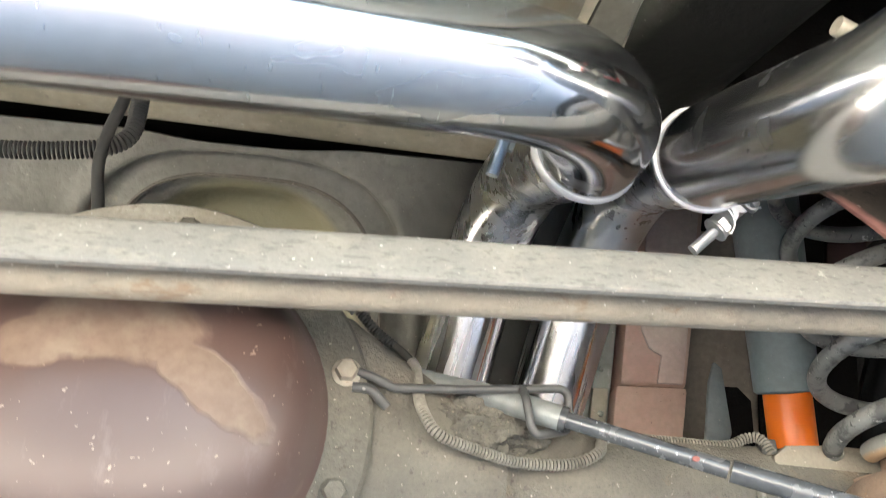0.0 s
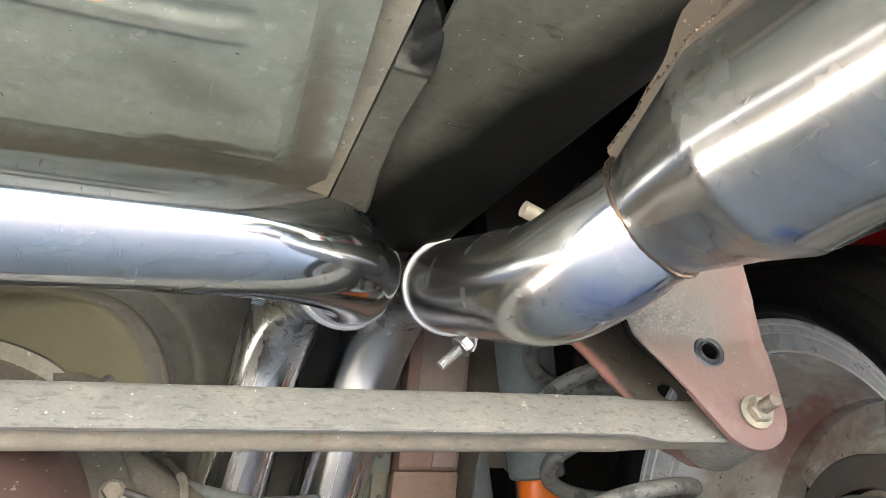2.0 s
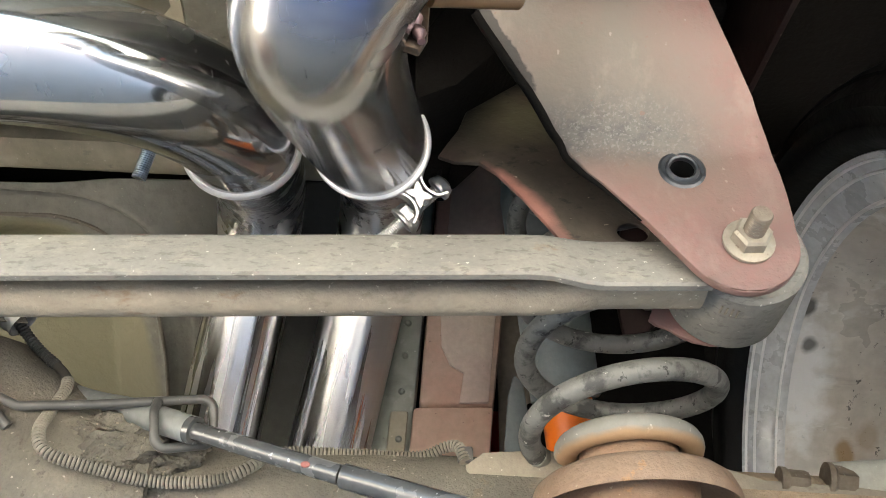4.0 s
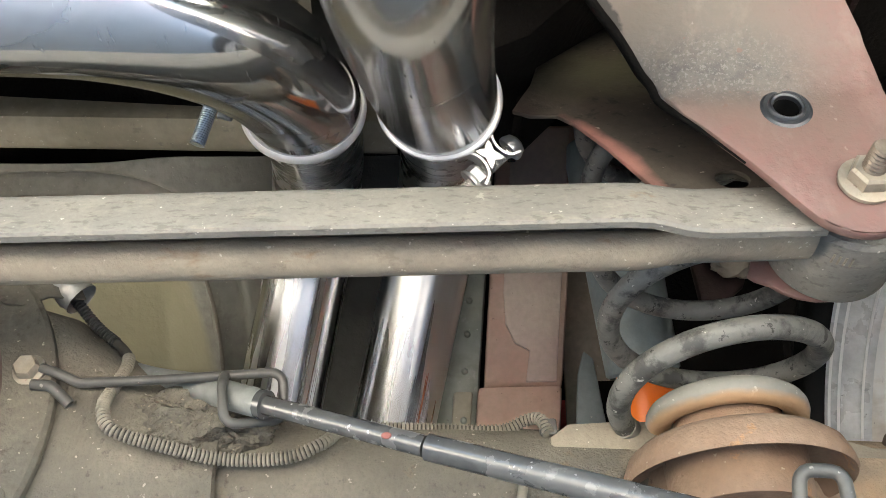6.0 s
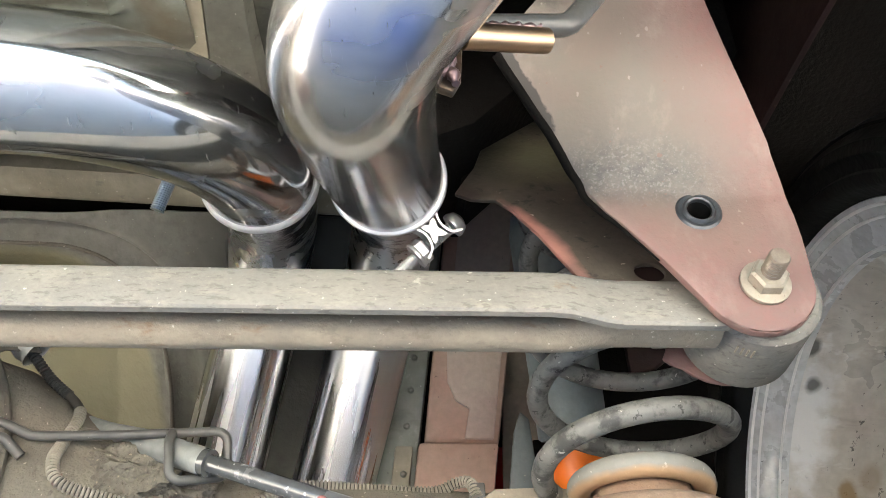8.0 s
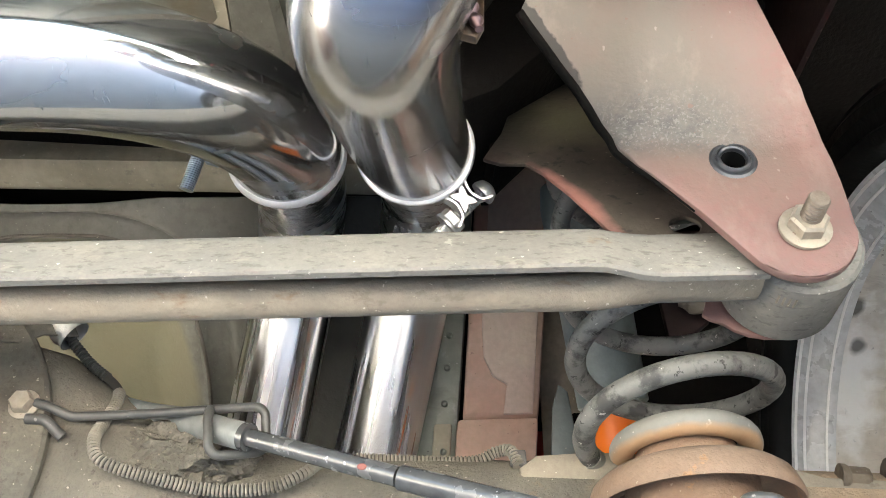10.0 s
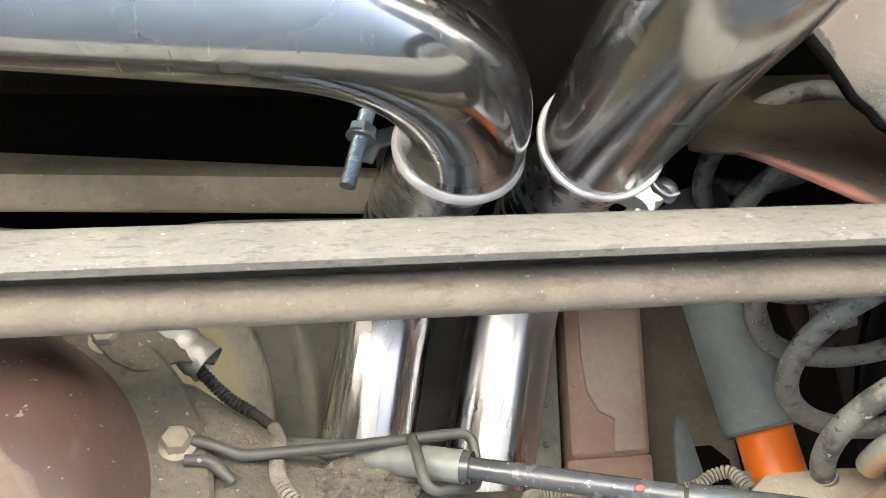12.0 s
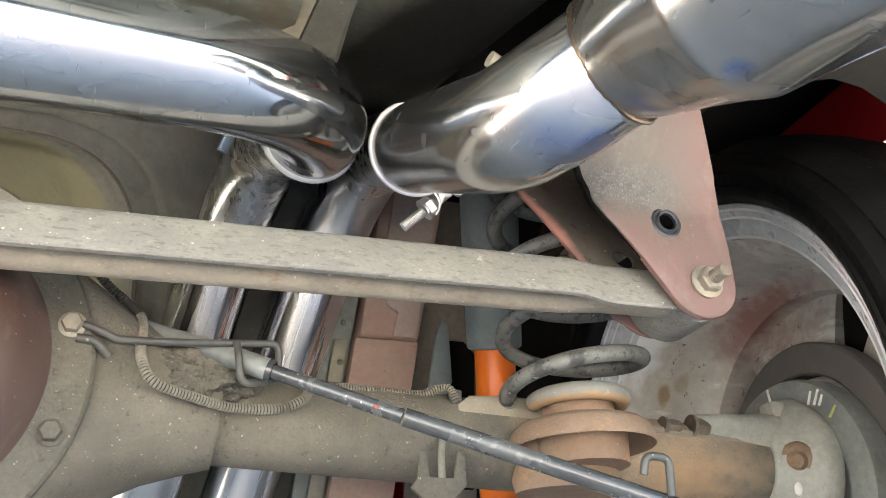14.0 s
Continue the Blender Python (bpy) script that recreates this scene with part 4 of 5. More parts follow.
outline = [(0.318, 0.541), (0.300, 0.524), (0.2945, 0.5150), (0.2990, 0.5092), (0.3070, 0.4997), (0.3145, 0.4905), (0.3205, 0.4838), (0.3268, 0.4752), (0.3320, 0.4668), (0.3360, 0.4585), (0.3385, 0.4505), (0.3455, 0.4375), (0.352, 0.4310), (0.370, 0.409), *lobe, (0.4372, 0.412), (0.4372, 0.424), (0.4365, 0.437), (0.4345, 0.452), (0.4280, 0.474), (0.4180, 0.494), (0.4080, 0.513), (0.3980, 0.533), (0.3790, 0.574), (0.3450, 0.552)]
bm = plate(outline, 0.0048, front_plate, 0.0007, [(0.3905, 0.4385, 0.0060)], 2)
bracket = part("bracket_plate", bm, BRACKET, body, "faded pink primer bracket with grey overspray")
edge = [(x - 0.0006, front_plate(x, 0.0, z)[1] + 0.0026, z) for x, z in outline[2:14]]
part("edge_bead", sweep(resample(spline(edge, 6), 0.003), lambda i, s: 0.0027 - 0.0022 * smoothstep(0.45, 1.0, s), 12), UNDERCOAT_SHADE, bracket, "black underseal on the bracket's rolled edge")
hole_m = along((0.3905, 0.371, 0.4385), (0.3905, 1.0, 0.4385))
bm = lathe([(0.0057, 0.020), (0.0058, 0.0), (0.0061, -0.0016), (0.0070, -0.0022), (0.0079, -0.0016), (0.0083, -0.0006), (0.0100, -0.0008), (0.0113, 0.0000), (0.0113, 0.003), (0.0070, 0.020), (0.0057, 0.020)], hole_m, 40)
part("sleeve", bm, SLEEVEBLUE, bracket, "dark worn metal sleeve")
# Inner wall coloured black in place of the shade in the hole.
part("bore", lathe([(0.0057, 0.0004), (0.0055, 0.012), (0.0, 0.0125)], hole_m, 32), HOLESHADE, bracket, "bore of the sleeve, coloured black for shade")


def back_plate(x, d, z):
    return (x, 0.396 + d + 0.40 * (z - 0.42), z)


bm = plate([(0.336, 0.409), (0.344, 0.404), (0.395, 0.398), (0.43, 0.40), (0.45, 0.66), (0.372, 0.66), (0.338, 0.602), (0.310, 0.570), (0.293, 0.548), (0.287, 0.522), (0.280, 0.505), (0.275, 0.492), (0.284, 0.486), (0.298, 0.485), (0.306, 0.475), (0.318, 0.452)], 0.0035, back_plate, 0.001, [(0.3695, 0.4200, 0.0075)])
back = part("back_plate", bm, BACKPAINT, bracket, "dirty olive-brown back plate, top painted dark for shade")
bm = plate([(0.386, 0.404), (0.3835, 0.3985), (0.387, 0.3955), (0.393, 0.3930), (0.398, 0.3890), (0.405, 0.3855), (0.413, 0.3838), (0.421, 0.3838), (0.428, 0.3865), (0.434, 0.393), (0.44, 0.41), (0.43, 0.42), (0.39, 0.42)], 0.003, lambda x, d, z: (x, 0.444 + d, z), 0.0008)
part("rear_lobe", bm, BRACKET, bracket, "dusty grey lobe behind the bush")
bm = hexhead(along((0.4135, 0.3705, 0.3965), (0.4135, 0.0, 0.3965)), 0.0152, 0.0095, None, 0.0116)
nut = part("flange_nut", bm, NUTMETAL, bracket, "dull flange nut on the bracket bolt")
bm = threaded((0.4135, 0.44, 0.3965), (0.4135, 0.3485, 0.3965), 0.0049, 0.0022)
part("bolt", bm, STUD, bracket, "rusty threaded bolt end")


# ---- track bar across the car ----
bar = thing("track_bar", "weathered grey pressed-steel track bar bolted to the pink bracket", "track bar")
BX = [-0.85 + 0.05 * i for i in range(23)] + [0.30, 0.315, 0.325, 0.333, 0.341, 0.350, 0.36, 0.38, 0.398]


def bar_place(x, y, z):
    w = smoothstep(0.318, 0.35, x)
    low = max(0.0, (0.400 - z) / 0.025)
    return (x, y + 0.036 * x + 0.006 * w, z + 0.021 * x - 0.0024 * w * low)


bm = extrude_profile([(0.402, 0.4075), (0.376, 0.4050), (0.3722, 0.4035), (0.3700, 0.4000), (0.3592, 0.3770), (0.3590, 0.3752), (0.3602, 0.3740), (0.3640, 0.3738), (0.3658, 0.3752), (0.3740, 0.3965), (0.3775, 0.4005), (0.4030, 0.4030), (0.4035, 0.3880), (0.4065, 0.3880), (0.4065, 0.4068)], BX, bar_place)
part("channel", bm, BARPAINT, bar, "weathered grey upper channel")


def rod_place(x, y, z):
    w = smoothstep(0.325, 0.352, x)
    return (x, y + 0.055 * x + 0.010 * w * 0.3, z + 0.030 * x + 0.002 * w)


prof = [(0.3905 + 0.0100 * math.cos(radians(a)), 0.3812 + 0.0084 * math.sin(radians(a))) for a in range(0, 360, 18)]


def rod_flat(x, y, z):
    w = smoothstep(0.322, 0.356, x)
    cy, cz = 0.3905, 0.3812
    return rod_place(x, cy + (y - cy) * (1 + 0.15 * w) - 0.015 * w, cz + (z - cz) * (1 - 0.52 * w) - 0.0078 * w)


bm = extrude_profile(prof, [x for x in BX if x < 0.39] + [0.399], rod_flat)
part("lower_tube", bm, TUBEPAINT, bar, "dusty lower tube flattened at its end")
bm = lathe([(0.0, 0.0), (0.0276, 0.0), (0.0298, 0.002), (0.0298, 0.044), (0.0276, 0.047), (0.0, 0.047)], along((0.4225, 0.3960, 0.4095), (0.4225, 1.0, 0.4095)), 48)
barrel = part("bush_barrel", bm, BARPAINT, bar, "grey dusty bush barrel")
for k in range(4):
    a = radians(-118 + 5 * k)
    p = [Vector((0.4225 + 0.0298 * math.cos(a), y, 0.4095 + 0.0298 * math.sin(a))) for y in (0.404, 0.410)]
    part("raised_mark", sweep(p, 0.0006, 6), TUBEPAINT, barrel)

# ---- exhaust ----
PR = 0.0325
left_pipe = thing("exhaust_pipe", "polished stainless exhaust pipe running across the car and over the axle", "exhaust pipe", "exhaust pipes")
U0, UK = Vector((-0.75, 0.146, 0.366)), Vector((0.1690, 0.3430, 0.4809))
RL = Vector((0.1610, 0.441, 0.513))
path = resample(fillet([U0, UK, RL + (RL - UK)], 0.118, 40), 0.004)
path = [p for p in path if p.y < RL.y + 0.002]
part("tail_section", sweep(path, PR, 128), STEEL, left_pipe, "mirror-polished bend and cross pipe")
lower = [RL - Vector((0.0, 0.012, 0.004)), Vector((0.1457, 0.5956, 0.5978)), Vector((0.0800, 0.754, 0.330)), Vector((0.055, 0.82, 0.23)), Vector((0.05, 1.25, 0.20))]
part("over_axle_section", sweep(resample(fillet(lower, 0.10, 30, 0.8), 0.004), PR - 0.0012, 96), BRUSHED, left_pipe, "drawn stainless pipe over the axle")


def lip(centre, axis, parent, run):
    """A slip joint: the bright cut end of the outer pipe."""
    m = along(centre, Vector(centre) + Vector(axis))
    bm = lathe([(PR - 0.0008, -run), (PR + 0.0012, -run), (PR + 0.0022, -run * 0.6), (PR + 0.0026, 0.0004), (PR + 0.0022, run), (PR + 0.0008, run * 1.3), (PR - 0.0010, run * 1.3), (PR - 0.0008, -run)], m, 64)
    return part("slip_joint", bm, CUFF, parent, "bright cut edge of the slip joint")


lip(RL, (-0.06, 0.99, 0.12), left_pipe, 0.0030)

right_pipe = thing("exhaust_pipe", "polished stainless exhaust pipe with a welded silencer and hanger rods", "exhaust pipe", "exhaust pipes")
RR = Vector((0.2365, 0.437, 0.512))
WELDC = Vector((0.2610, 0.2085, 0.427))
MD = Vector((0.115, -1.0, -0.24)).normalized()
KNEE = Vector((0.2825, 0.135, 0.4240))
run = [RR + Vector((0.0, 0.004, 0.0013)), RR, (0.2330, 0.385, 0.484), (0.2305, 0.315, 0.446), (0.2320, 0.266, 0.4215), (0.2420, 0.233, 0.4180), WELDC]
front = spline(run + [WELDC.lerp(KNEE, 0.5)], 24)[:-24]
line = resample(front + fillet([WELDC, KNEE, KNEE + MD * 0.55], 0.3, 12)[1:], 0.004)
seam = min(range(len(line)), key=lambda i: (line[i] - WELDC).length)
rear = line[:seam + 1]
part("rear_section", sweep(rear, PR, 128), SATIN, right_pipe, "polished elbow up to the silencer")
lip(RR, (-0.01, 0.93, 0.36), right_pipe, 0.0019)
lower = [RR - Vector((0.0, 0.010, 0.004)), Vector((0.2390, 0.6010, 0.6060)), Vector((0.1620, 0.761, 0.330)), Vector((0.14, 0.82, 0.23)), Vector((0.13, 1.25, 0.20))]
part("over_axle_section", sweep(resample(fillet(lower, 0.10, 30, 0.8), 0.004), PR - 0.0012, 96), BRUSHED, right_pipe, "drawn stainless pipe over the axle")
can = line[seam:]


def can_radius(i, share):
    d = 0.004 * i
    return PR - 0.0007 + 0.0185 * min(1.0, max(0.0, (d - 0.004) / 0.060)) - 0.006 * smoothstep(0.335, 0.36, d) + (0.0012 if d > 0.067 else 0.0)


part("silencer", sweep(can, can_radius, 128), HEATED, right_pipe, "heat-tinted silencer cone and body")
# pressed seam standing up along the silencer, with its rough weld
up = Vector((-0.55, 0.0, 0.84))
def seam_strip(low, high, thick):
    """A thin strip standing along the silencer between two heights over its skin."""
    bm, strip = bmesh.new(), []
    for i in range(0, min(72, len(can) - 2)):
        j = max(i, 1)
        d = (can[j + 1] - can[j - 1]).normalized()
        n = (up - d * up.dot(d)).normalized()
        side = d.cross(n) * thick
        r = can_radius(i, 0)
        strip.append([bm.verts.new(p) for p in (can[i] + n * (r + low(i)) - side, can[i] + n * (r + high(i)) - side, can[i] + n * (r + high(i)) + side, can[i] + n * (r + low(i)) + side)])
    for p, q in zip(strip, strip[1:]):
        for k in range(4):
            bm.faces.new((p[k], p[(k + 1) % 4], q[(k + 1) % 4], q[k]))
    bm.faces.new(strip[0][::-1])
    bm.faces.new(strip[-1])
    return bm, [0.5 * (q[0].co + q[1].co).lerp(q[3].co + q[2].co, 0.5) for q in strip], [q[1].co.lerp(q[2].co, 0.5) for q in strip]


def seam_height(i):
    return 0.0055 - 0.0025 * smoothstep(8, 18, i) + 0.0006 * math.sin(i * 0.9)


bm, _, ridge = seam_strip(lambda i: -0.002, seam_height, 0.0028)
part("seam_root", bm, SEAMBROWN, right_pipe, "raised seam of the silencer")
bm, _, _ = seam_strip(seam_height, lambda i: seam_height(i) + 0.002 + 0.0125 * smoothstep(8, 22, i) - 0.004 * smoothstep(26, 40, i), 0.0010)
part("seam_flange", bm, SEAMBROWN, right_pipe, "dull brown seam flange")
bm = sweep(resample(ridge, 0.0012), lambda i, s: 0.0017 + 0.0008 * math.sin(i * 2.1) + 0.0005 * math.sin(i * 5.3), 8)
part("seam_weld", bm, WELD, right_pipe, "rough dotted weld along the seam")
bm = bmesh.new()
wm = along(WELDC, WELDC + line[seam + 2] - line[seam - 2])
ring = [wm @ Vector((math.cos(a) * (PR + 0.0004), math.sin(a) * (PR + 0.0004), 0.0003 * math.sin(9 * a))) for a in (2 * math.pi * k / 120 for k in range(121))]
sweep(ring, lambda i, s: 0.0014 + 0.0002 * math.sin(i * 1.9), 8, bm, False)
part("weld_bead", bm, WELD, right_pipe, "brown heat-stained weld bead")

# ---- ground of the axle: housing, tube, cover ----
def axis_z(x):
    return 0.338 - 0.062 * (x - 0.16)


AY = 0.551
axle = thing("rear_axle", "dirt-caked rear axle with a flaking brown differential cover", "rear axle")
bm = sweep([Vector((0.05, AY, axis_z(0.05))), Vector((0.13, AY, axis_z(0.13))), Vector((0.40, AY, axis_z(0.40))), Vector((0.60, AY, axis_z(0.60)))], lambda i, s: 0.0335, 48)
part("axle_tube", bm, AXLEDIRT, axle, "dirt-caked axle tube")
DC = Vector((-0.090, 0.0, 0.350))
bell = [(-0.075, 0.098), (-0.02, 0.094), (0.02, 0.084), (0.045, 0.068), (0.075, 0.052), (0.105, 0.0415), (0.1185, 0.0375), (0.119, 0.0325)]
bm = lathe([(r, h) for h, r in bell], along((0, AY - 0.006, axis_z(0)), (1, AY - 0.006, axis_z(1))), 56)
lathe([(r, -h - 0.18) for h, r in bell], along((0, AY - 0.006, axis_z(0)), (1, AY - 0.006, axis_z(1))), 56, bm)
lathe([(0.118, 0.0), (0.122, 0.012), (0.112, 0.05), (0.095, 0.10), (0.07, 0.16), (0.045, 0.26), (0.04, 0.30), (0, 0.30)], along((DC.x, 0.494, DC.z), (DC.x, 1.5, DC.z)), 56, bm)
for v in bm.verts:
    if v.co.x < 0.06 and v.co.y < 0.4945:
        v.co.y = 0.4945 - 0.10 * max(0.0, v.co.x - 0.036)
part("housing", bm, AXLEDIRT, axle, "dirty cast differential housing")
prof = [(0.0, -0.062), (0.040, -0.061), (0.066, -0.056), (0.084, -0.046), (0.094, -0.030), (0.099, -0.012), (0.103, -0.004), (0.108, -0.0015), (0.126, 0.0), (0.128, 0.002), (0.128, 0.006), (0.09, 0.006)]
cover = part("cover", lathe(prof[:7], along((DC.x, 0.487, DC.z), (DC.x, 1.5, DC.z)), 72), COVER, axle, "brown domed cover with flaking paint")
part("cover_flange", lathe(prof[6:], along((DC.x, 0.487, DC.z), (DC.x, 1.5, DC.z)), 72), FLANGE, axle, "dusty beige cover flange")
for k in range(10):
    a = radians(14.3 + 34.5 * (k - 2))
    p = (DC.x + 0.1155 * math.cos(a), 0.4865, DC.z + 0.1155 * math.sin(a))
    part("cover_bolt", hexhead(along(p, (p[0], 0, p[2])), 0.0115, 0.0075, None, 0.0085), NUTMETAL if k in (2, 3) else FLANGE, axle)

# raised rim of the housing round the upper half of the cover
bm = bmesh.new()
rows = []
for k in range(73):
    deg = 50 + 1.9 * k
    a, grow = radians(deg), 0.0045 * smoothstep(46, 62, deg) * smoothstep(187, 150, deg)
    ring_r = ((0.1205, 0.4866), (0.1245, 0.4846), (0.1285 + grow * 0.6, 0.4842), (0.1295 + grow, 0.488), (0.1300 + grow, 0.495), (0.1290 + grow, 0.506), (0.118, 0.506))
    rows.append([bm.verts.new((DC.x + r * math.cos(a), y, DC.z + r * math.sin(a))) for r, y in ring_r])
for p, q in zip(rows, rows[1:]):
    for n in range(7):
        bm.faces.new((p[n], p[(n + 1) % 7], q[(n + 1) % 7], q[n]))
bm.faces.new(rows[0][::-1])
bm.faces.new(rows[-1])
part("housing_rim", bm, WHITEDUST, axle, "whitish dusty rim of the housing")

# spring seat
SX, SY = 0.376, 0.497
seat_m = Matrix.Translation((SX, SY, 0.0))
bm = lathe([(0.0, 0.347), (0.0245, 0.347), (0.0264, 0.3455), (0.0268, 0.336), (0.029, 0.3335), (0.040, 0.3325), (0.0465, 0.3305), (0.0512, 0.3265), (0.0538, 0.320), (0.0545, 0.316), (0.0535, 0.3138), (0.0515, 0.3155), (0.0492, 0.322), (0.042, 0.327), (0.034, 0.327), (0.033, 0.30), (0.0, 0.30)], seat_m, 64)
part("spring_seat", bm, RUST, axle, "rusty dished spring seat")
bm = lathe([(0.0, 0.336), (0.034, 0.336), (0.0345, 0.325), (0.037, 0.312), (0.042, 0.296), (0.040, 0.286), (0.0, 0.286)], Matrix.Translation((SX - 0.004, SY + 0.022, 0.0)) @ Matrix.Diagonal((1, 0.8, 1, 1)), 40)
part("seat_post", bm, RUST, axle, "rusty post between seat and axle")
bm = plate([(0.290, 0.002), (0.300, 0.010), (0.330, 0.013), (0.420, 0.013), (0.440, 0.007), (0.455, 0.003), (0.560, 0.001), (0.560, -0.006), (0.290, -0.008)], 0.022, lambda x, d, b: (x, AY - 0.030 + d, axis_z(x) + 0.018 + b), 0.002)
part("gusset", bm, TUBEPAINT, axle, "dusty beige gusset along the tube")


# ---- coil spring ----
spring = thing("coil_spring", "worn black coil spring standing on the rusty seat", "spring")
pts = []
for k in range(0, 2400, 8):
    th = k - 190.0
    r = 0.0330 + 0.0190 * smoothstep(-30, 165, th)
    if th < 150:
        z = 0.3485 + 0.0055 * smoothstep(0, 150, th)
    else:
        z = 0.3540 + (th - 150) / 360 * 0.047
    if z > 0.585:
        break
    pts.append(Vector((SX + r * math.cos(radians(th)), SY + r * math.sin(radians(th)), z)))
cut = 43
part("coil", sweep(pts[cut:], 0.0061, 16), SPRINGPAINT, spring, "worn black wound wire")
part("end_coil", sweep(pts[:cut + 1], 0.0066, 16), ENDCOIL, spring, "flat end coil, rusty and dusty")

# ---- shock absorber ----
shock = thing("shock_absorber", "orange shock absorber with a slate grey dust tube", "shock absorber")
S0, S1 = Vector((0.3800, 0.668, 0.300)), Vector((0.3450, 0.560, 0.585))
m = along(S0, S1)
part("orange_body", lathe([(0, 0), (0.016, 0), (0.0182, 0.004), (0.0182, 0.168), (0.016, 0.171), (0.0, 0.171)], m, 40), ORANGE, shock, "bright orange painted tube")
part("dust_tube", lathe([(0.0225, 0.141), (0.0245, 0.143), (0.0255, 0.20), (0.0265, 0.29), (0.024, 0.305), (0, 0.305), (0, 0.30), (0.022, 0.29), (0.0225, 0.141)], m, 40), SLATE, shock, "slate grey dust tube")

# ---- wheel ----
wheel = thing("wheel", "black tyre on a dusty alloy wheel with a grey brake drum", "wheel")
WC = Vector((0.52, 0.553, 0.320))
wm = along(WC, WC + Vector((1, 0, -0.015)))
tyre_prof = [(0.202, 0.014), (0.2130, 0.0075), (0.2170, 0.002), (0.2195, -0.004), (0.2215, -0.009), (0.2235, -0.0125), (0.2290, -0.0150), (0.2310, -0.0135), (0.2380, -0.0155), (0.2400, -0.0180), (0.2480, -0.0170), (0.2500, -0.0145), (0.2570, -0.0095), (0.2590, -0.0100), (0.2650, -0.0010), (0.2665, 0.0020), (0.2740, 0.0180), (0.2765, 0.0200), (0.2805, 0.0400), (0.2828, 0.0600), (0.2835, 0.09), (0.2838, 0.15), (0.2828, 0.19), (0.278, 0.215), (0.262, 0.235), (0.24, 0.24), (0.205, 0.225), (0.202, 0.014)]
tyre = part("tyre", lathe(tyre_prof, wm, 120), RUBBER, wheel, "black worn tyre")
bm = lathe([(0.2140, 0.0060), (0.2175, 0.0005), (0.2165, -0.0012), (0.2120, 0.0015), (0.2075, 0.0050), (0.2045, 0.0065), (0.1995, 0.0105), (0.1950, 0.0145), (0.1925, 0.0165), (0.1908, 0.0168), (0.1900, 0.0185), (0.1904, 0.0260), (0.200, 0.0260), (0.2140, 0.0060)], wm, 120)
part("rim_lip", bm, LIPMETAL, wheel, "worn metal rim lip")
bm = lathe([(0.1902, 0.0172), (0.1914, 0.0160), (0.1926, 0.0162), (0.1918, 0.0176), (0.1902, 0.0172)], wm, 120)
part("rim_edge", bm, CUFF, wheel, "bright worn edge of the rim")
# Thin pale rings added to paint the bright glints along the lip.
for r, h in ((0.2062, 0.0048), (0.2128, 0.0003)):
    part("lip_stripe", lathe([(r - 0.0010, h + 0.0012), (r, h - 0.0006), (r + 0.0010, h + 0.0002), (r, h + 0.0022), (r - 0.0010, h + 0.0012)], wm, 120), CUFF, wheel, "thin pale ring drawing a bright stripe on the lip")
bm = lathe([(0.1906, 0.022), (0.188, 0.032), (0.183, 0.040), (0.1800, 0.060), (0.1790, 0.085), (0.1740, 0.108), (0.1640, 0.1165), (0.1585, 0.1180), (0.1565, 0.1195), (0.1555, 0.130), (0.160, 0.190), (0.198, 0.215), (0.199, 0.023), (0.1906, 0.022)], wm, 120)
part("rim_barrel", bm, ALLOY, wheel, "dusty brown wheel barrel")
# brake disc, backing ring and the wheel's spoke pockets
bm = lathe([(0.080, 0.124), (0.080, 0.107), (0.082, 0.105), (0.107, 0.105), (0.109, 0.107), (0.109, 0.122), (0.107, 0.124), (0.080, 0.124)], wm, 96)
part("brake_disc", bm, DISCGREY, wheel, "dark worn brake disc")
back_m = wm.copy()
back_m.translation += Vector((0.0, 0.0, -0.022))
bm = lathe([(0.0, 0.098), (0.062, 0.098), (0.064, 0.094), (0.066, 0.084), (0.089, 0.082), (0.0935, 0.083), (0.0955, 0.088), (0.0955, 0.104), (0.0, 0.104)], back_m, 96)
ring = part("backing_ring", bm, DRUMGREY, wheel, "blue-grey backing plate ring")
for deg, r0, r1, col in ((95, 0.078, 0.092, CHALK), (59, 0.076, 0.088, CHALK), (54, 0.078, 0.092, CHALK), (50, 0.080, 0.090, CHALK), (39, 0.078, 0.090, YELLOWCHALK)):
    a = radians(deg)
    q0 = [back_m.inverted() @ (back_m.translation + Vector((0.0, -r * math.cos(a), r * math.sin(a)))) for r in (r0, r1)]
    bm = sweep([back_m @ Vector((q.x, q.y, 0.0822)) for q in q0], 0.0012, 8)
    part("chalk_stroke", bm, col, ring, "hand-drawn chalk stroke")
# Made-up black disc: closes the spoke gaps so that they look dark.
part("face_disc", lathe([(0.04, 0.152), (0.157, 0.152), (0.157, 0.157), (0.04, 0.157), (0.04, 0.152)], wm, 60), HOLESHADE, wheel, "black disc added to darken the gaps between the spokes")
part("hub_face", lathe([(0.0, 0.128), (0.068, 0.128), (0.074, 0.133), (0.074, 0.166), (0.0, 0.170)], wm, 60), ALLOY, wheel, "dusty hub of the wheel")
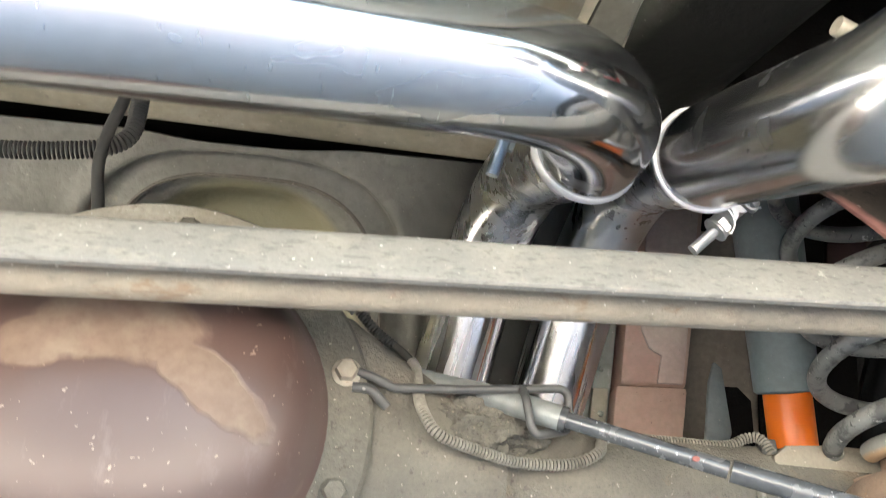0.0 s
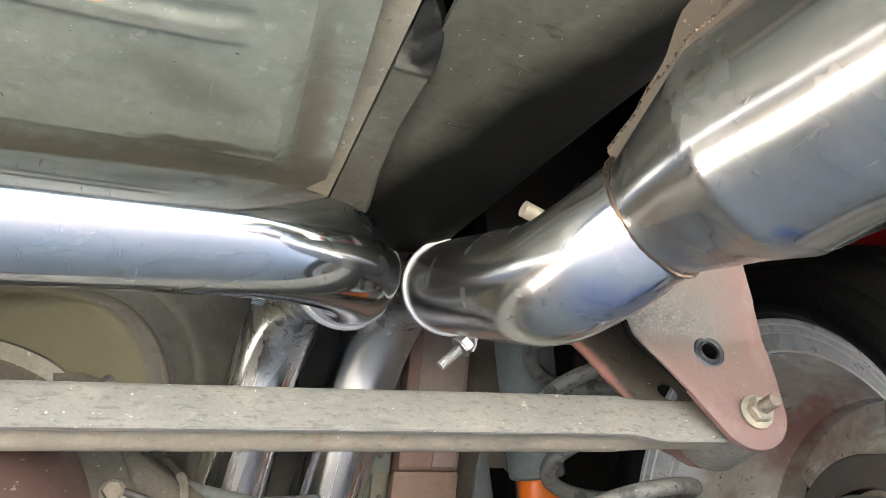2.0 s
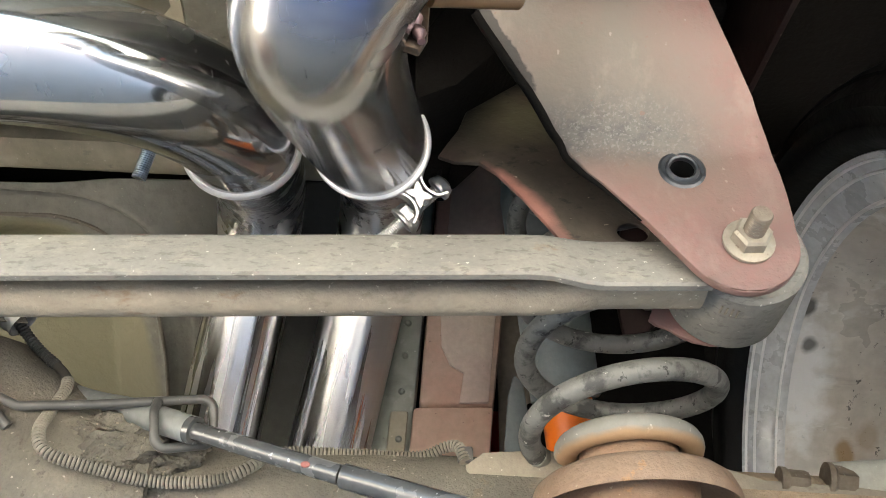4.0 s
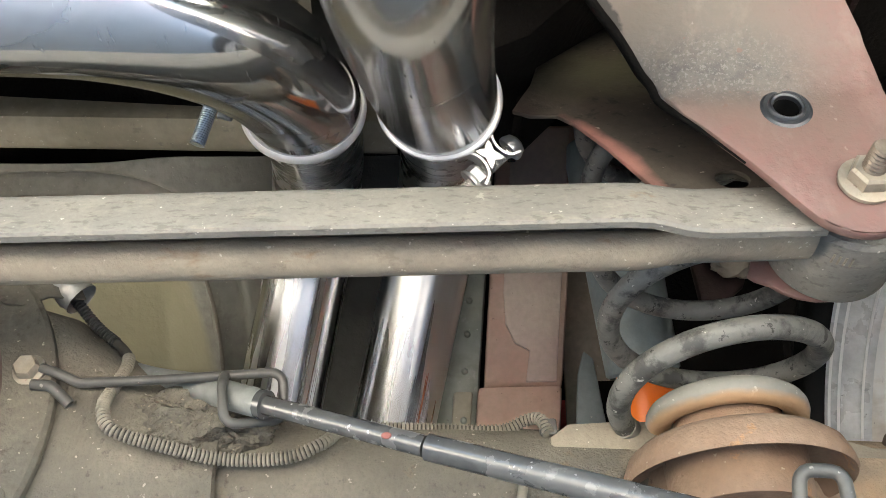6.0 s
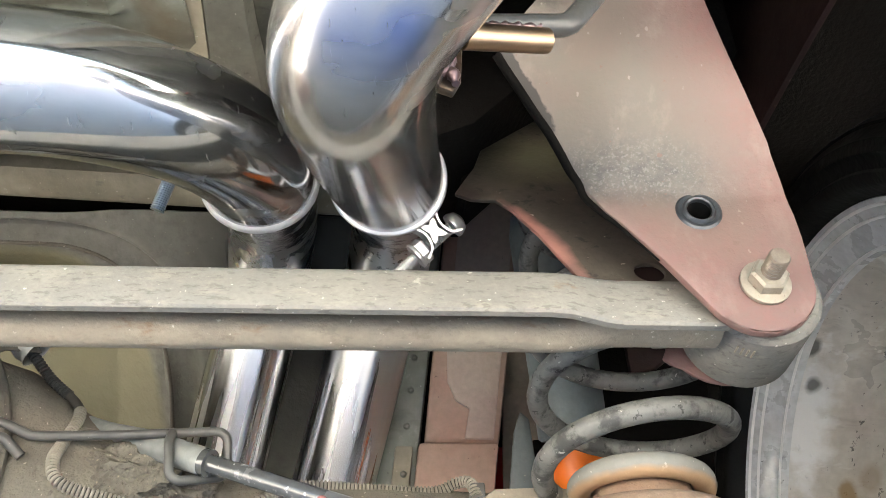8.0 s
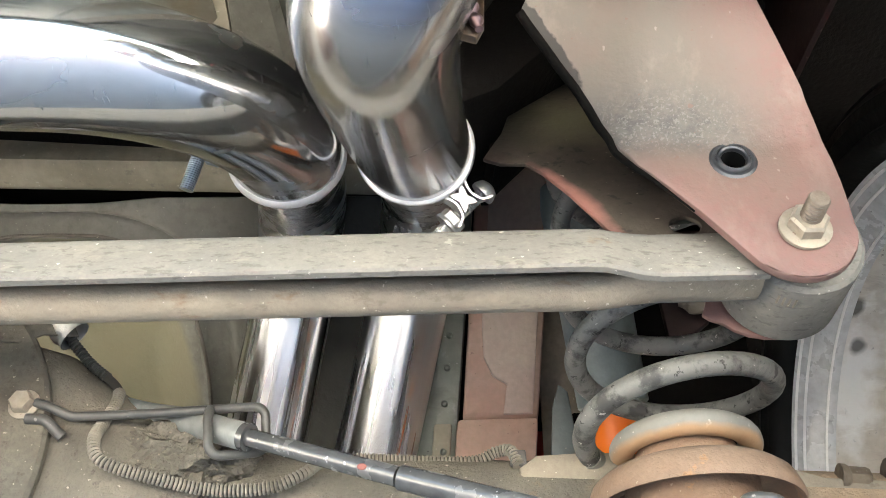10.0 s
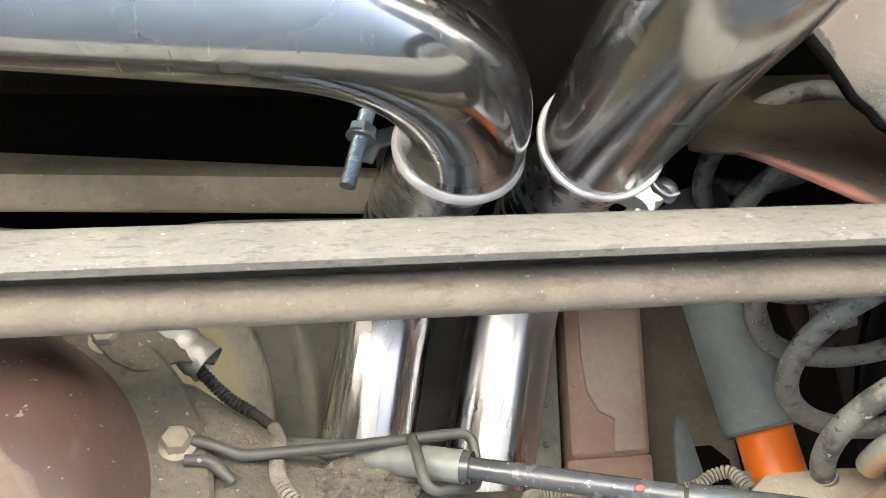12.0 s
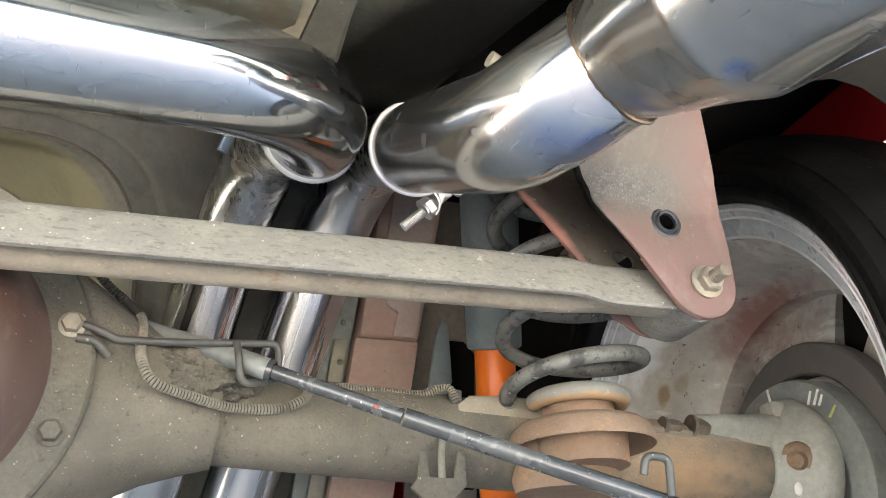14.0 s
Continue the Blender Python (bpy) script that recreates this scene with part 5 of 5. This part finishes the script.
for k in range(5):
    turn = wm @ Matrix.Rotation(radians(78 + 72 * k), 4, "Z")
    bm = bmesh.new()
    rows = []
    for r, w, h in ((0.066, 0.036, 0.130), (0.10, 0.050, 0.131), (0.13, 0.064, 0.134), (0.159, 0.078, 0.140)):
        rows.append([bm.verts.new(turn @ Vector((r, sx * w, hh))) for sx, hh in ((-1.0, h + 0.006), (-0.8, h), (0.8, h), (1.0, h + 0.006), (0.9, h + 0.022), (-0.9, h + 0.022))])
    for p, q in zip(rows, rows[1:]):
        for n in range(6):
            bm.faces.new((p[n], p[(n + 1) % 6], q[(n + 1) % 6], q[n]))
    bm.faces.new(rows[0][::-1])
    bm.faces.new(rows[-1])
    part("spoke", bm, ALLOY, wheel, "broad dusty spoke")


# ---- clamps on the slip joints ----
def clamp(parent_name, bolt_a, bolt_b, nut_at, saddle, label):
    """A band clamp at the joint: two curled strap ends, a spacer, a bolt with a domed head and a nut."""
    c = thing(parent_name, label, "pipe clamp", "exhaust clamps")
    a, b, n = Vector(bolt_a), Vector(bolt_b), Vector(nut_at)
    d = (b - a).normalized()
    part("bolt", threaded(a, b, 0.0040, 0.0013), ZINC, c, "bright zinc threaded bolt")
    part("nut", hexhead(along(n, n + d), 0.0142, 0.0085, None, 0.0088), ZINC, c, "bright zinc nut")
    part("bolt_head", lathe([(0, 0), (0.0078, 0), (0.0080, 0.002), (0.0062, 0.0062), (0.003, 0.0078), (0, 0.008)], along(b, b + d), 24), ZINC, c, "domed bolt head")
    # the strap's two curled ends, hollow towards the nut and the head, with a spacer between them
    view = Vector((0.0, 0.785, 0.62))
    face = (view - d * view.dot(d)).normalized()
    w = face.cross(d).normalized()
    if w.z > 0:
        w = -w
    mid = Vector(saddle)
    bm = bmesh.new()
    rings = []
    for h, k in ((-0.0070, 0.84), (-0.0060, 1.0), (0.0060, 1.0), (0.0070, 0.84)):
        ring = []
        for q in range(4):
            a0 = math.pi / 4 + q * math.pi / 2
            for i in range(8):
                a = a0 + i / 8 * math.pi / 2
                t = abs(i / 8 - 0.5) * 2
                r = (0.0040 + 0.0050 * t ** 1.7) * k
                ring.append(bm.verts.new(mid + d * math.cos(a) * r * 0.9 + w * math.sin(a) * r * 1.25 + face * h))
        rings.append(ring)
    for p, q in zip(rings, rings[1:]):
        for i in range(32):
            bm.faces.new((p[i], p[(i + 1) % 32], q[(i + 1) % 32], q[i]))
    bm.faces.new(rings[0][::-1])
    bm.faces.new(rings[-1])
    part("spacer", bm, ZINC, c, "bright hollow-sided spacer of the clamp")
    for sgn in (-1, 1):
        bm = bmesh.new()
        rows = []
        for i in range(17):
            th = radians(-62 + 7.75 * i)
            rim = 0.0024 * smoothstep(40, 62, abs(-62 + 7.75 * i))
            rows.append([bm.verts.new(mid + sgn * d * (0.0052 + 0.0112 + rim - ro * math.cos(th)) + w * ro * 1.12 * math.sin(th) + face * e * 0.0090) for ro, e in ((0.0114, -1), (0.0114, 1), (0.0101, 1), (0.0101, -1))])
        for p, q in zip(rows, rows[1:]):
            for k in range(4):
                bm.faces.new((p[k], p[(k + 1) % 4], q[(k + 1) % 4], q[k]))
        bm.faces.new(rows[0][::-1])
        bm.faces.new(rows[-1])
        part("strap_end", bm, ZINC, c, "curled end of the strap")
    return c


clamp("exhaust_clamp", (0.2385, 0.479, 0.4695), (0.2745, 0.4665, 0.5000), (0.2530, 0.4735, 0.4822), (0.2628, 0.4670, 0.4965), "bright zinc band clamp on the pipe joint")
lc = thing("exhaust_clamp", "blue zinc clamp bolt with a dark strap on the pipe joint", "pipe clamp", "exhaust clamps")
part("bolt", threaded((0.1025, 0.4475, 0.4945), (0.1150, 0.4330, 0.5330), 0.0043, 0.0013), BLUEZINC, lc, "blue zinc threaded bolt")
part("nut", hexhead(along((0.1105, 0.4382, 0.5190), (0.1150, 0.4330, 0.5330)), 0.0130, 0.0075, None, 0.0078), BLUEZINC, lc)
bm = plate([(0.1085, 0.520), (0.111, 0.533), (0.120, 0.541), (0.136, 0.546), (0.136, 0.534), (0.122, 0.529), (0.117, 0.517)], 0.003, lambda x, d, z: (x, 0.452 + d, z), 0.0008)
part("strap", bm, BLUEZINC, lc, "dark bent strap")

# ---- hangers welded to the right pipe ----
part("hanger_tube", sweep(resample([Vector((0.272, 0.258, 0.430)), Vector((0.309, 0.274, 0.4465))], 0.004), 0.0052, 20), BRONZE, right_pipe, "straw-coloured hanger tube")
part("hanger_rod", sweep(resample(fillet([(0.270, 0.262, 0.440), (0.316, 0.274, 0.4560), (0.330, 0.277, 0.480), (0.3385, 0.275, 0.508)], 0.012, 8), 0.004), 0.0048, 16), WIREGREY, right_pipe, "grey bent hanger rod")
bm = plate([(0.262, 0.408), (0.2685, 0.405), (0.2715, 0.412), (0.2725, 0.436), (0.262, 0.440)], 0.004, lambda x, d, z: (x, 0.262 + d, z), 0.001)
part("hanger_lug", bm, WELD, right_pipe, "heat-stained welded lug")
part("hanger_weld", sweep(resample([Vector((0.278, 0.2605, 0.4385)), Vector((0.303, 0.2690, 0.4480))], 0.002), lambda i, s: 0.0022 + 0.0006 * math.sin(i * 2.3), 10), PURPLEWELD, right_pipe, "purple heat-tinted weld run")
part("lug_weld", sweep(resample([Vector((0.267, 0.2595, 0.420)), Vector((0.2695, 0.2595, 0.406))], 0.002), lambda i, s: 0.0020 + 0.0008 * math.sin(i * 1.7), 10), PURPLEWELD, right_pipe, "purple heat-tinted weld run")
part("hanger_end", sweep(resample([Vector((0.2305, 0.2830, 0.4772)), Vector((0.252, 0.288, 0.4705))], 0.003), 0.0047, 18), NUTMETAL, right_pipe, "pale hanger rod end")
rubber = thing("hanger_rubber", "black rubber isolator holding the exhaust hanger rod", "exhaust hanger")
bm = lathe([(0.0, -0.012), (0.008, -0.0115), (0.0125, -0.008), (0.014, -0.002), (0.014, 0.004), (0.0125, 0.009), (0.008, 0.0115), (0.0, 0.012)], Matrix.Translation((0.351, 0.273, 0.510)) @ Matrix.Rotation(radians(90), 4, "X") @ Matrix.Diagonal((1.7, 0.85, 1.0, 1.0)), 32)
part("isolator", bm, HOSE, rubber, "black rounded rubber block")
part("pin", sweep([Vector((0.357, 0.250, 0.512)), Vector((0.357, 0.270, 0.512)), Vector((0.357, 0.292, 0.512))], 0.0046, 16), WIREGREY, rubber, "dark steel pin")
bm = plate([(0.274, 0.500), (0.279, 0.500), (0.292, 0.560), (0.299, 0.615), (0.293, 0.615), (0.286, 0.560)], 0.003, lambda x, d, z: (x, 0.475 - 0.45 * (z - 0.50) + d, z), 0.0008)
part("heat_strap", bm, UNDERCOAT_SHADE, body, "thin dark strap behind the pipe")

# ---- sensor wire guard, link rod and conduit on the axle ----
guard = thing("wire_guard", "bent steel wire guard held by a cover bolt", "wire guard")
part("wire", sweep(resample(fillet([(0.0285, 0.4850, 0.3790), (0.036, 0.4845, 0.3765), (0.049, 0.4870, 0.3710), (0.090, 0.4880, 0.3722), (0.1525, 0.4920, 0.3770), (0.1535, 0.5000, 0.3540), (0.1275, 0.4840, 0.3450), (0.1245, 0.4820, 0.3660), (0.1240, 0.4870, 0.3735)], 0.006, 6), 0.002), 0.0026, 12), WIREGREY, guard, "dull grey bent wire")
part("foot", sweep(resample(fillet([(0.0255, 0.4855, 0.3700), (0.036, 0.4850, 0.3690), (0.046, 0.4900, 0.3600)], 0.006, 6), 0.002), 0.0029, 12), WIREGREY, guard)

link = thing("link_rod", "black link rod running down across the axle", "link rod")
J, K2, E2 = Vector((0.1480, 0.4830, 0.3545)), Vector((0.2295, 0.4580, 0.3210)), Vector((0.4200, 0.4060, 0.2480))
part("thin_rod", sweep(resample([J, K2], 0.006), 0.0050, 20), RODBLACK, link)
part("thick_rod", sweep(resample([K2, E2], 0.006), 0.0062, 20), RODBLACK, link)
part("collar", sweep(resample([J - (K2 - J).normalized() * 0.004, J + (K2 - J).normalized() * 0.002], 0.002), 0.0074, 20), RODBLACK, link)
part("socket", sweep(resample([Vector((0.0640, 0.5230, 0.3950)), J], 0.005), lambda i, s: 0.0045 + 0.003 * smoothstep(0.1, 0.6, s), 20), DRUMGREY, link, "pale grey flattened socket")
part("paint_mark", lathe([(0.0011, 0.0), (0.0009, 0.0005), (0.0, 0.0006)], along((0.2105, 0.4580, 0.3270), (0.2105, 0.0, 0.2000)) @ Matrix.Diagonal((2.2, 1.5, 1, 1)), 10), REDMARK, link, "small red paint mark")
clip = fillet([(0.372, 0.4125, 0.2780), (0.3735, 0.4100, 0.2900), (0.3890, 0.4080, 0.2880), (0.3880, 0.4090, 0.2640)], 0.005, 5)
part("rod_clip", sweep(resample(clip, 0.002), 0.0028, 12), WIREGREY, link, "grey wire clip on the rod")


def ribbed(path, r, pitch, low):
    """Corrugated sleeve: round ribs with deep grooves between them."""
    p = resample(path, pitch / 4)
    return sweep(p, lambda i, s: r * (low, 0.93, 1.0, 0.93)[i % 4], 12)


wire = thing("conduit", "dusty ribbed wiring conduit lying over the axle", "conduit")
cpath = spline([(0.0180, 0.5080, 0.4420), (0.0380, 0.5150, 0.4200), (0.0560, 0.5150, 0.4050), (0.0635, 0.5080, 0.3920), (0.0640, 0.4940, 0.3700), (0.0660, 0.4830, 0.3550), (0.0745, 0.4800, 0.3420), (0.0980, 0.4900, 0.3370), (0.1240, 0.5020, 0.3345), (0.1550, 0.5060, 0.3360), (0.1730, 0.5080, 0.3440), (0.1850, 0.5230, 0.3580), (0.2300, 0.5320, 0.3600), (0.2640, 0.5330, 0.3590), (0.2780, 0.5310, 0.3635), (0.2860, 0.5270, 0.3625), (0.2900, 0.5230, 0.3520)], 10)
part("front_sleeve", ribbed(cpath[:18], 0.0034, 0.0023, 0.72), HOSE, wire, "black ribbed sleeve leaving the hood", False)
part("sleeve", ribbed(cpath[26:], 0.0036, 0.0022, 0.5), CONDUIT, wire, "dusty ribbed sleeve", False)
# Dark core tube: links the sleeves and stands in for shade in the grooves.
part("root", sweep(resample(cpath[15:], 0.003), 0.0027, 12), ROOTDARK, wire, "dark root between the ribs")
part("end_clip", block((0.2855, 0.5225, 0.352), (0.2945, 0.531, 0.3615), 0.0015), WIREGREY, wire, "small dark clip at the conduit's end")
tab = plate([(-0.022, 0.4560), (-0.004, 0.4565), (0.014, 0.4530), (0.027, 0.4440), (0.0345, 0.4300), (0.0180, 0.4260), (0.0100, 0.4180), (0.000, 0.4170), (-0.010, 0.4230), (-0.020, 0.4350)], 0.002, lambda x, d, z: (x, 0.4830 + d + 0.6 * max(0.0, x - 0.004) , z), 0.0006)
part("bracket_tab", tab, FLANGE, axle, "pale dusty tab on the cover flange")
bm = sweep(resample(spline([(0.006, 0.489, 0.452), (0.020, 0.500, 0.440), (0.0325, 0.505, 0.430)], 8), 0.003), lambda i, s: 0.0088 + 0.0015 * s + 0.0006 * math.sin(i * 2.1), 20, None, False)
part("foil_hood", bm, SILVERDUST, axle, "crumpled silver hood over the conduit")

# caked dirt on the housing
bm = bmesh.new()
bmesh.ops.create_icosphere(bm, subdivisions=5, radius=1.0)
for v in bm.verts:
    n = 1 + 0.25 * noise.noise(v.co * 2.3) + 0.16 * noise.noise(v.co * 6.0) + 0.09 * noise.noise(v.co * 17.0)
    v.co = Vector((0.098 + v.co.x * 0.043 * n, 0.522 + v.co.y * 0.026 * n, 0.357 + v.co.z * 0.024 * n))
part("dirt_crust", bm, CRUST, axle, "crumbly dirt caked on the axle")

# brake line bracket under the tube, line and fittings
bm = plate([(0.2480, 0.2860), (0.2530, 0.2920), (0.2560, 0.3130), (0.2600, 0.3130), (0.2620, 0.2935), (0.2800, 0.2930), (0.2830, 0.3120), (0.2890, 0.3120), (0.2890, 0.2880), (0.2800, 0.2790), (0.2560, 0.2790)], 0.004, lambda x, d, z: (x, 0.5080 + d, z), 0.0012)
part("line_bracket", bm, FLANGE, axle, "dusty beige brake line bracket")
part("brake_line", sweep(resample(fillet([(0.2860, 0.5340, 0.3560), (0.2760, 0.5180, 0.3300), (0.2720, 0.5120, 0.3100), (0.2720, 0.5120, 0.2800)], 0.01, 6), 0.004), 0.0026, 12), CONDUIT, axle, "dusty brake line")
for fx, fz, r in ((0.464, 0.3415, 0.0066), (0.490, 0.342, 0.0082)):
    part("fitting", hexhead(along((fx, 0.525, fz), (fx + 1, 0.525, fz - 0.1)), r * 1.7, 0.016, None, r * 1.15), STUD, axle)
part("wheel_cylinder", sweep(resample(fillet([(0.500, 0.532, 0.342), (0.540, 0.532, 0.336), (0.590, 0.532, 0.330)], 0.02, 6), 0.006), lambda i, s: 0.010 + 0.006 * s, 20), CASTGREY, axle, "pale grey brake casting")
bm = lathe([(0.0, 0.0), (0.036, 0.0), (0.044, 0.008), (0.050, 0.020), (0.060, 0.026), (0.064, 0.034), (0.062, 0.044), (0.0, 0.044)], along((0.560, AY, axis_z(0.560)), (1.0, AY, axis_z(1.0))), 48)
part("end_flange", bm, CASTGREY, axle, "pale grey bolted axle end")
part("caliper_arm", sweep(resample(fillet([(0.496, 0.530, 0.343), (0.530, 0.528, 0.342), (0.572, 0.532, 0.342), (0.592, 0.54, 0.342)], 0.03, 6), 0.006), lambda i, s: 0.0100 + 0.006 * s, 20), CASTGREY, axle, "pale grey cast arm")
part("arm_stub", block((0.575, 0.526, 0.342), (0.591, 0.543, 0.368), 0.003), CASTGREY, axle, "square cast stub")
boss = along((0.5735, 0.5070, 0.3124), (0.5735 - 0.62, 0.5070 - 0.76, 0.3124 - 0.16))
part("end_boss", lathe([(0.0165, -0.006), (0.0150, -0.001), (0.0120, 0.0015), (0.0085, 0.0020), (0.0068, 0.0045), (0.0052, 0.0070), (0.0, 0.0085)], boss, 28), RUST, axle, "rusty boss on the axle end")
dab = along((0.5722, 0.5110, 0.2931), (0.5722 - 0.64, 0.5110 - 0.75, 0.2931 - 0.15))
part("grease_dab", lathe([(0.0062, -0.002), (0.0050, 0.0012), (0.0026, 0.0026), (0.0, 0.0030)], dab @ Matrix.Diagonal((0.8, 1.4, 1.0, 1.0)), 18), CHALK, axle, "pale dab on the axle end")

# hoses hanging over the differential
vent = thing("breather_hose", "black ribbed hose with a smooth breather tube above the axle", "hose")
part("ribbed_hose", ribbed(spline([(-0.45, 0.530, 0.545), (-0.33, 0.525, 0.538), (-0.21, 0.520, 0.537), (-0.168, 0.520, 0.540), (-0.143, 0.520, 0.545), (-0.130, 0.520, 0.556), (-0.128, 0.520, 0.580), (-0.130, 0.522, 0.612)], 12), 0.0064, 0.0029, 0.72), HOSE, vent, "black ribbed hose")
part("breather_tube", sweep(resample(spline([(-0.132, 0.506, 0.606), (-0.135, 0.505, 0.572), (-0.140, 0.505, 0.548), (-0.142, 0.505, 0.521), (-0.137, 0.505, 0.490), (-0.134, 0.506, 0.470)], 10), 0.004), 0.0040, 16), HOSE, vent, "smooth black breather tube")
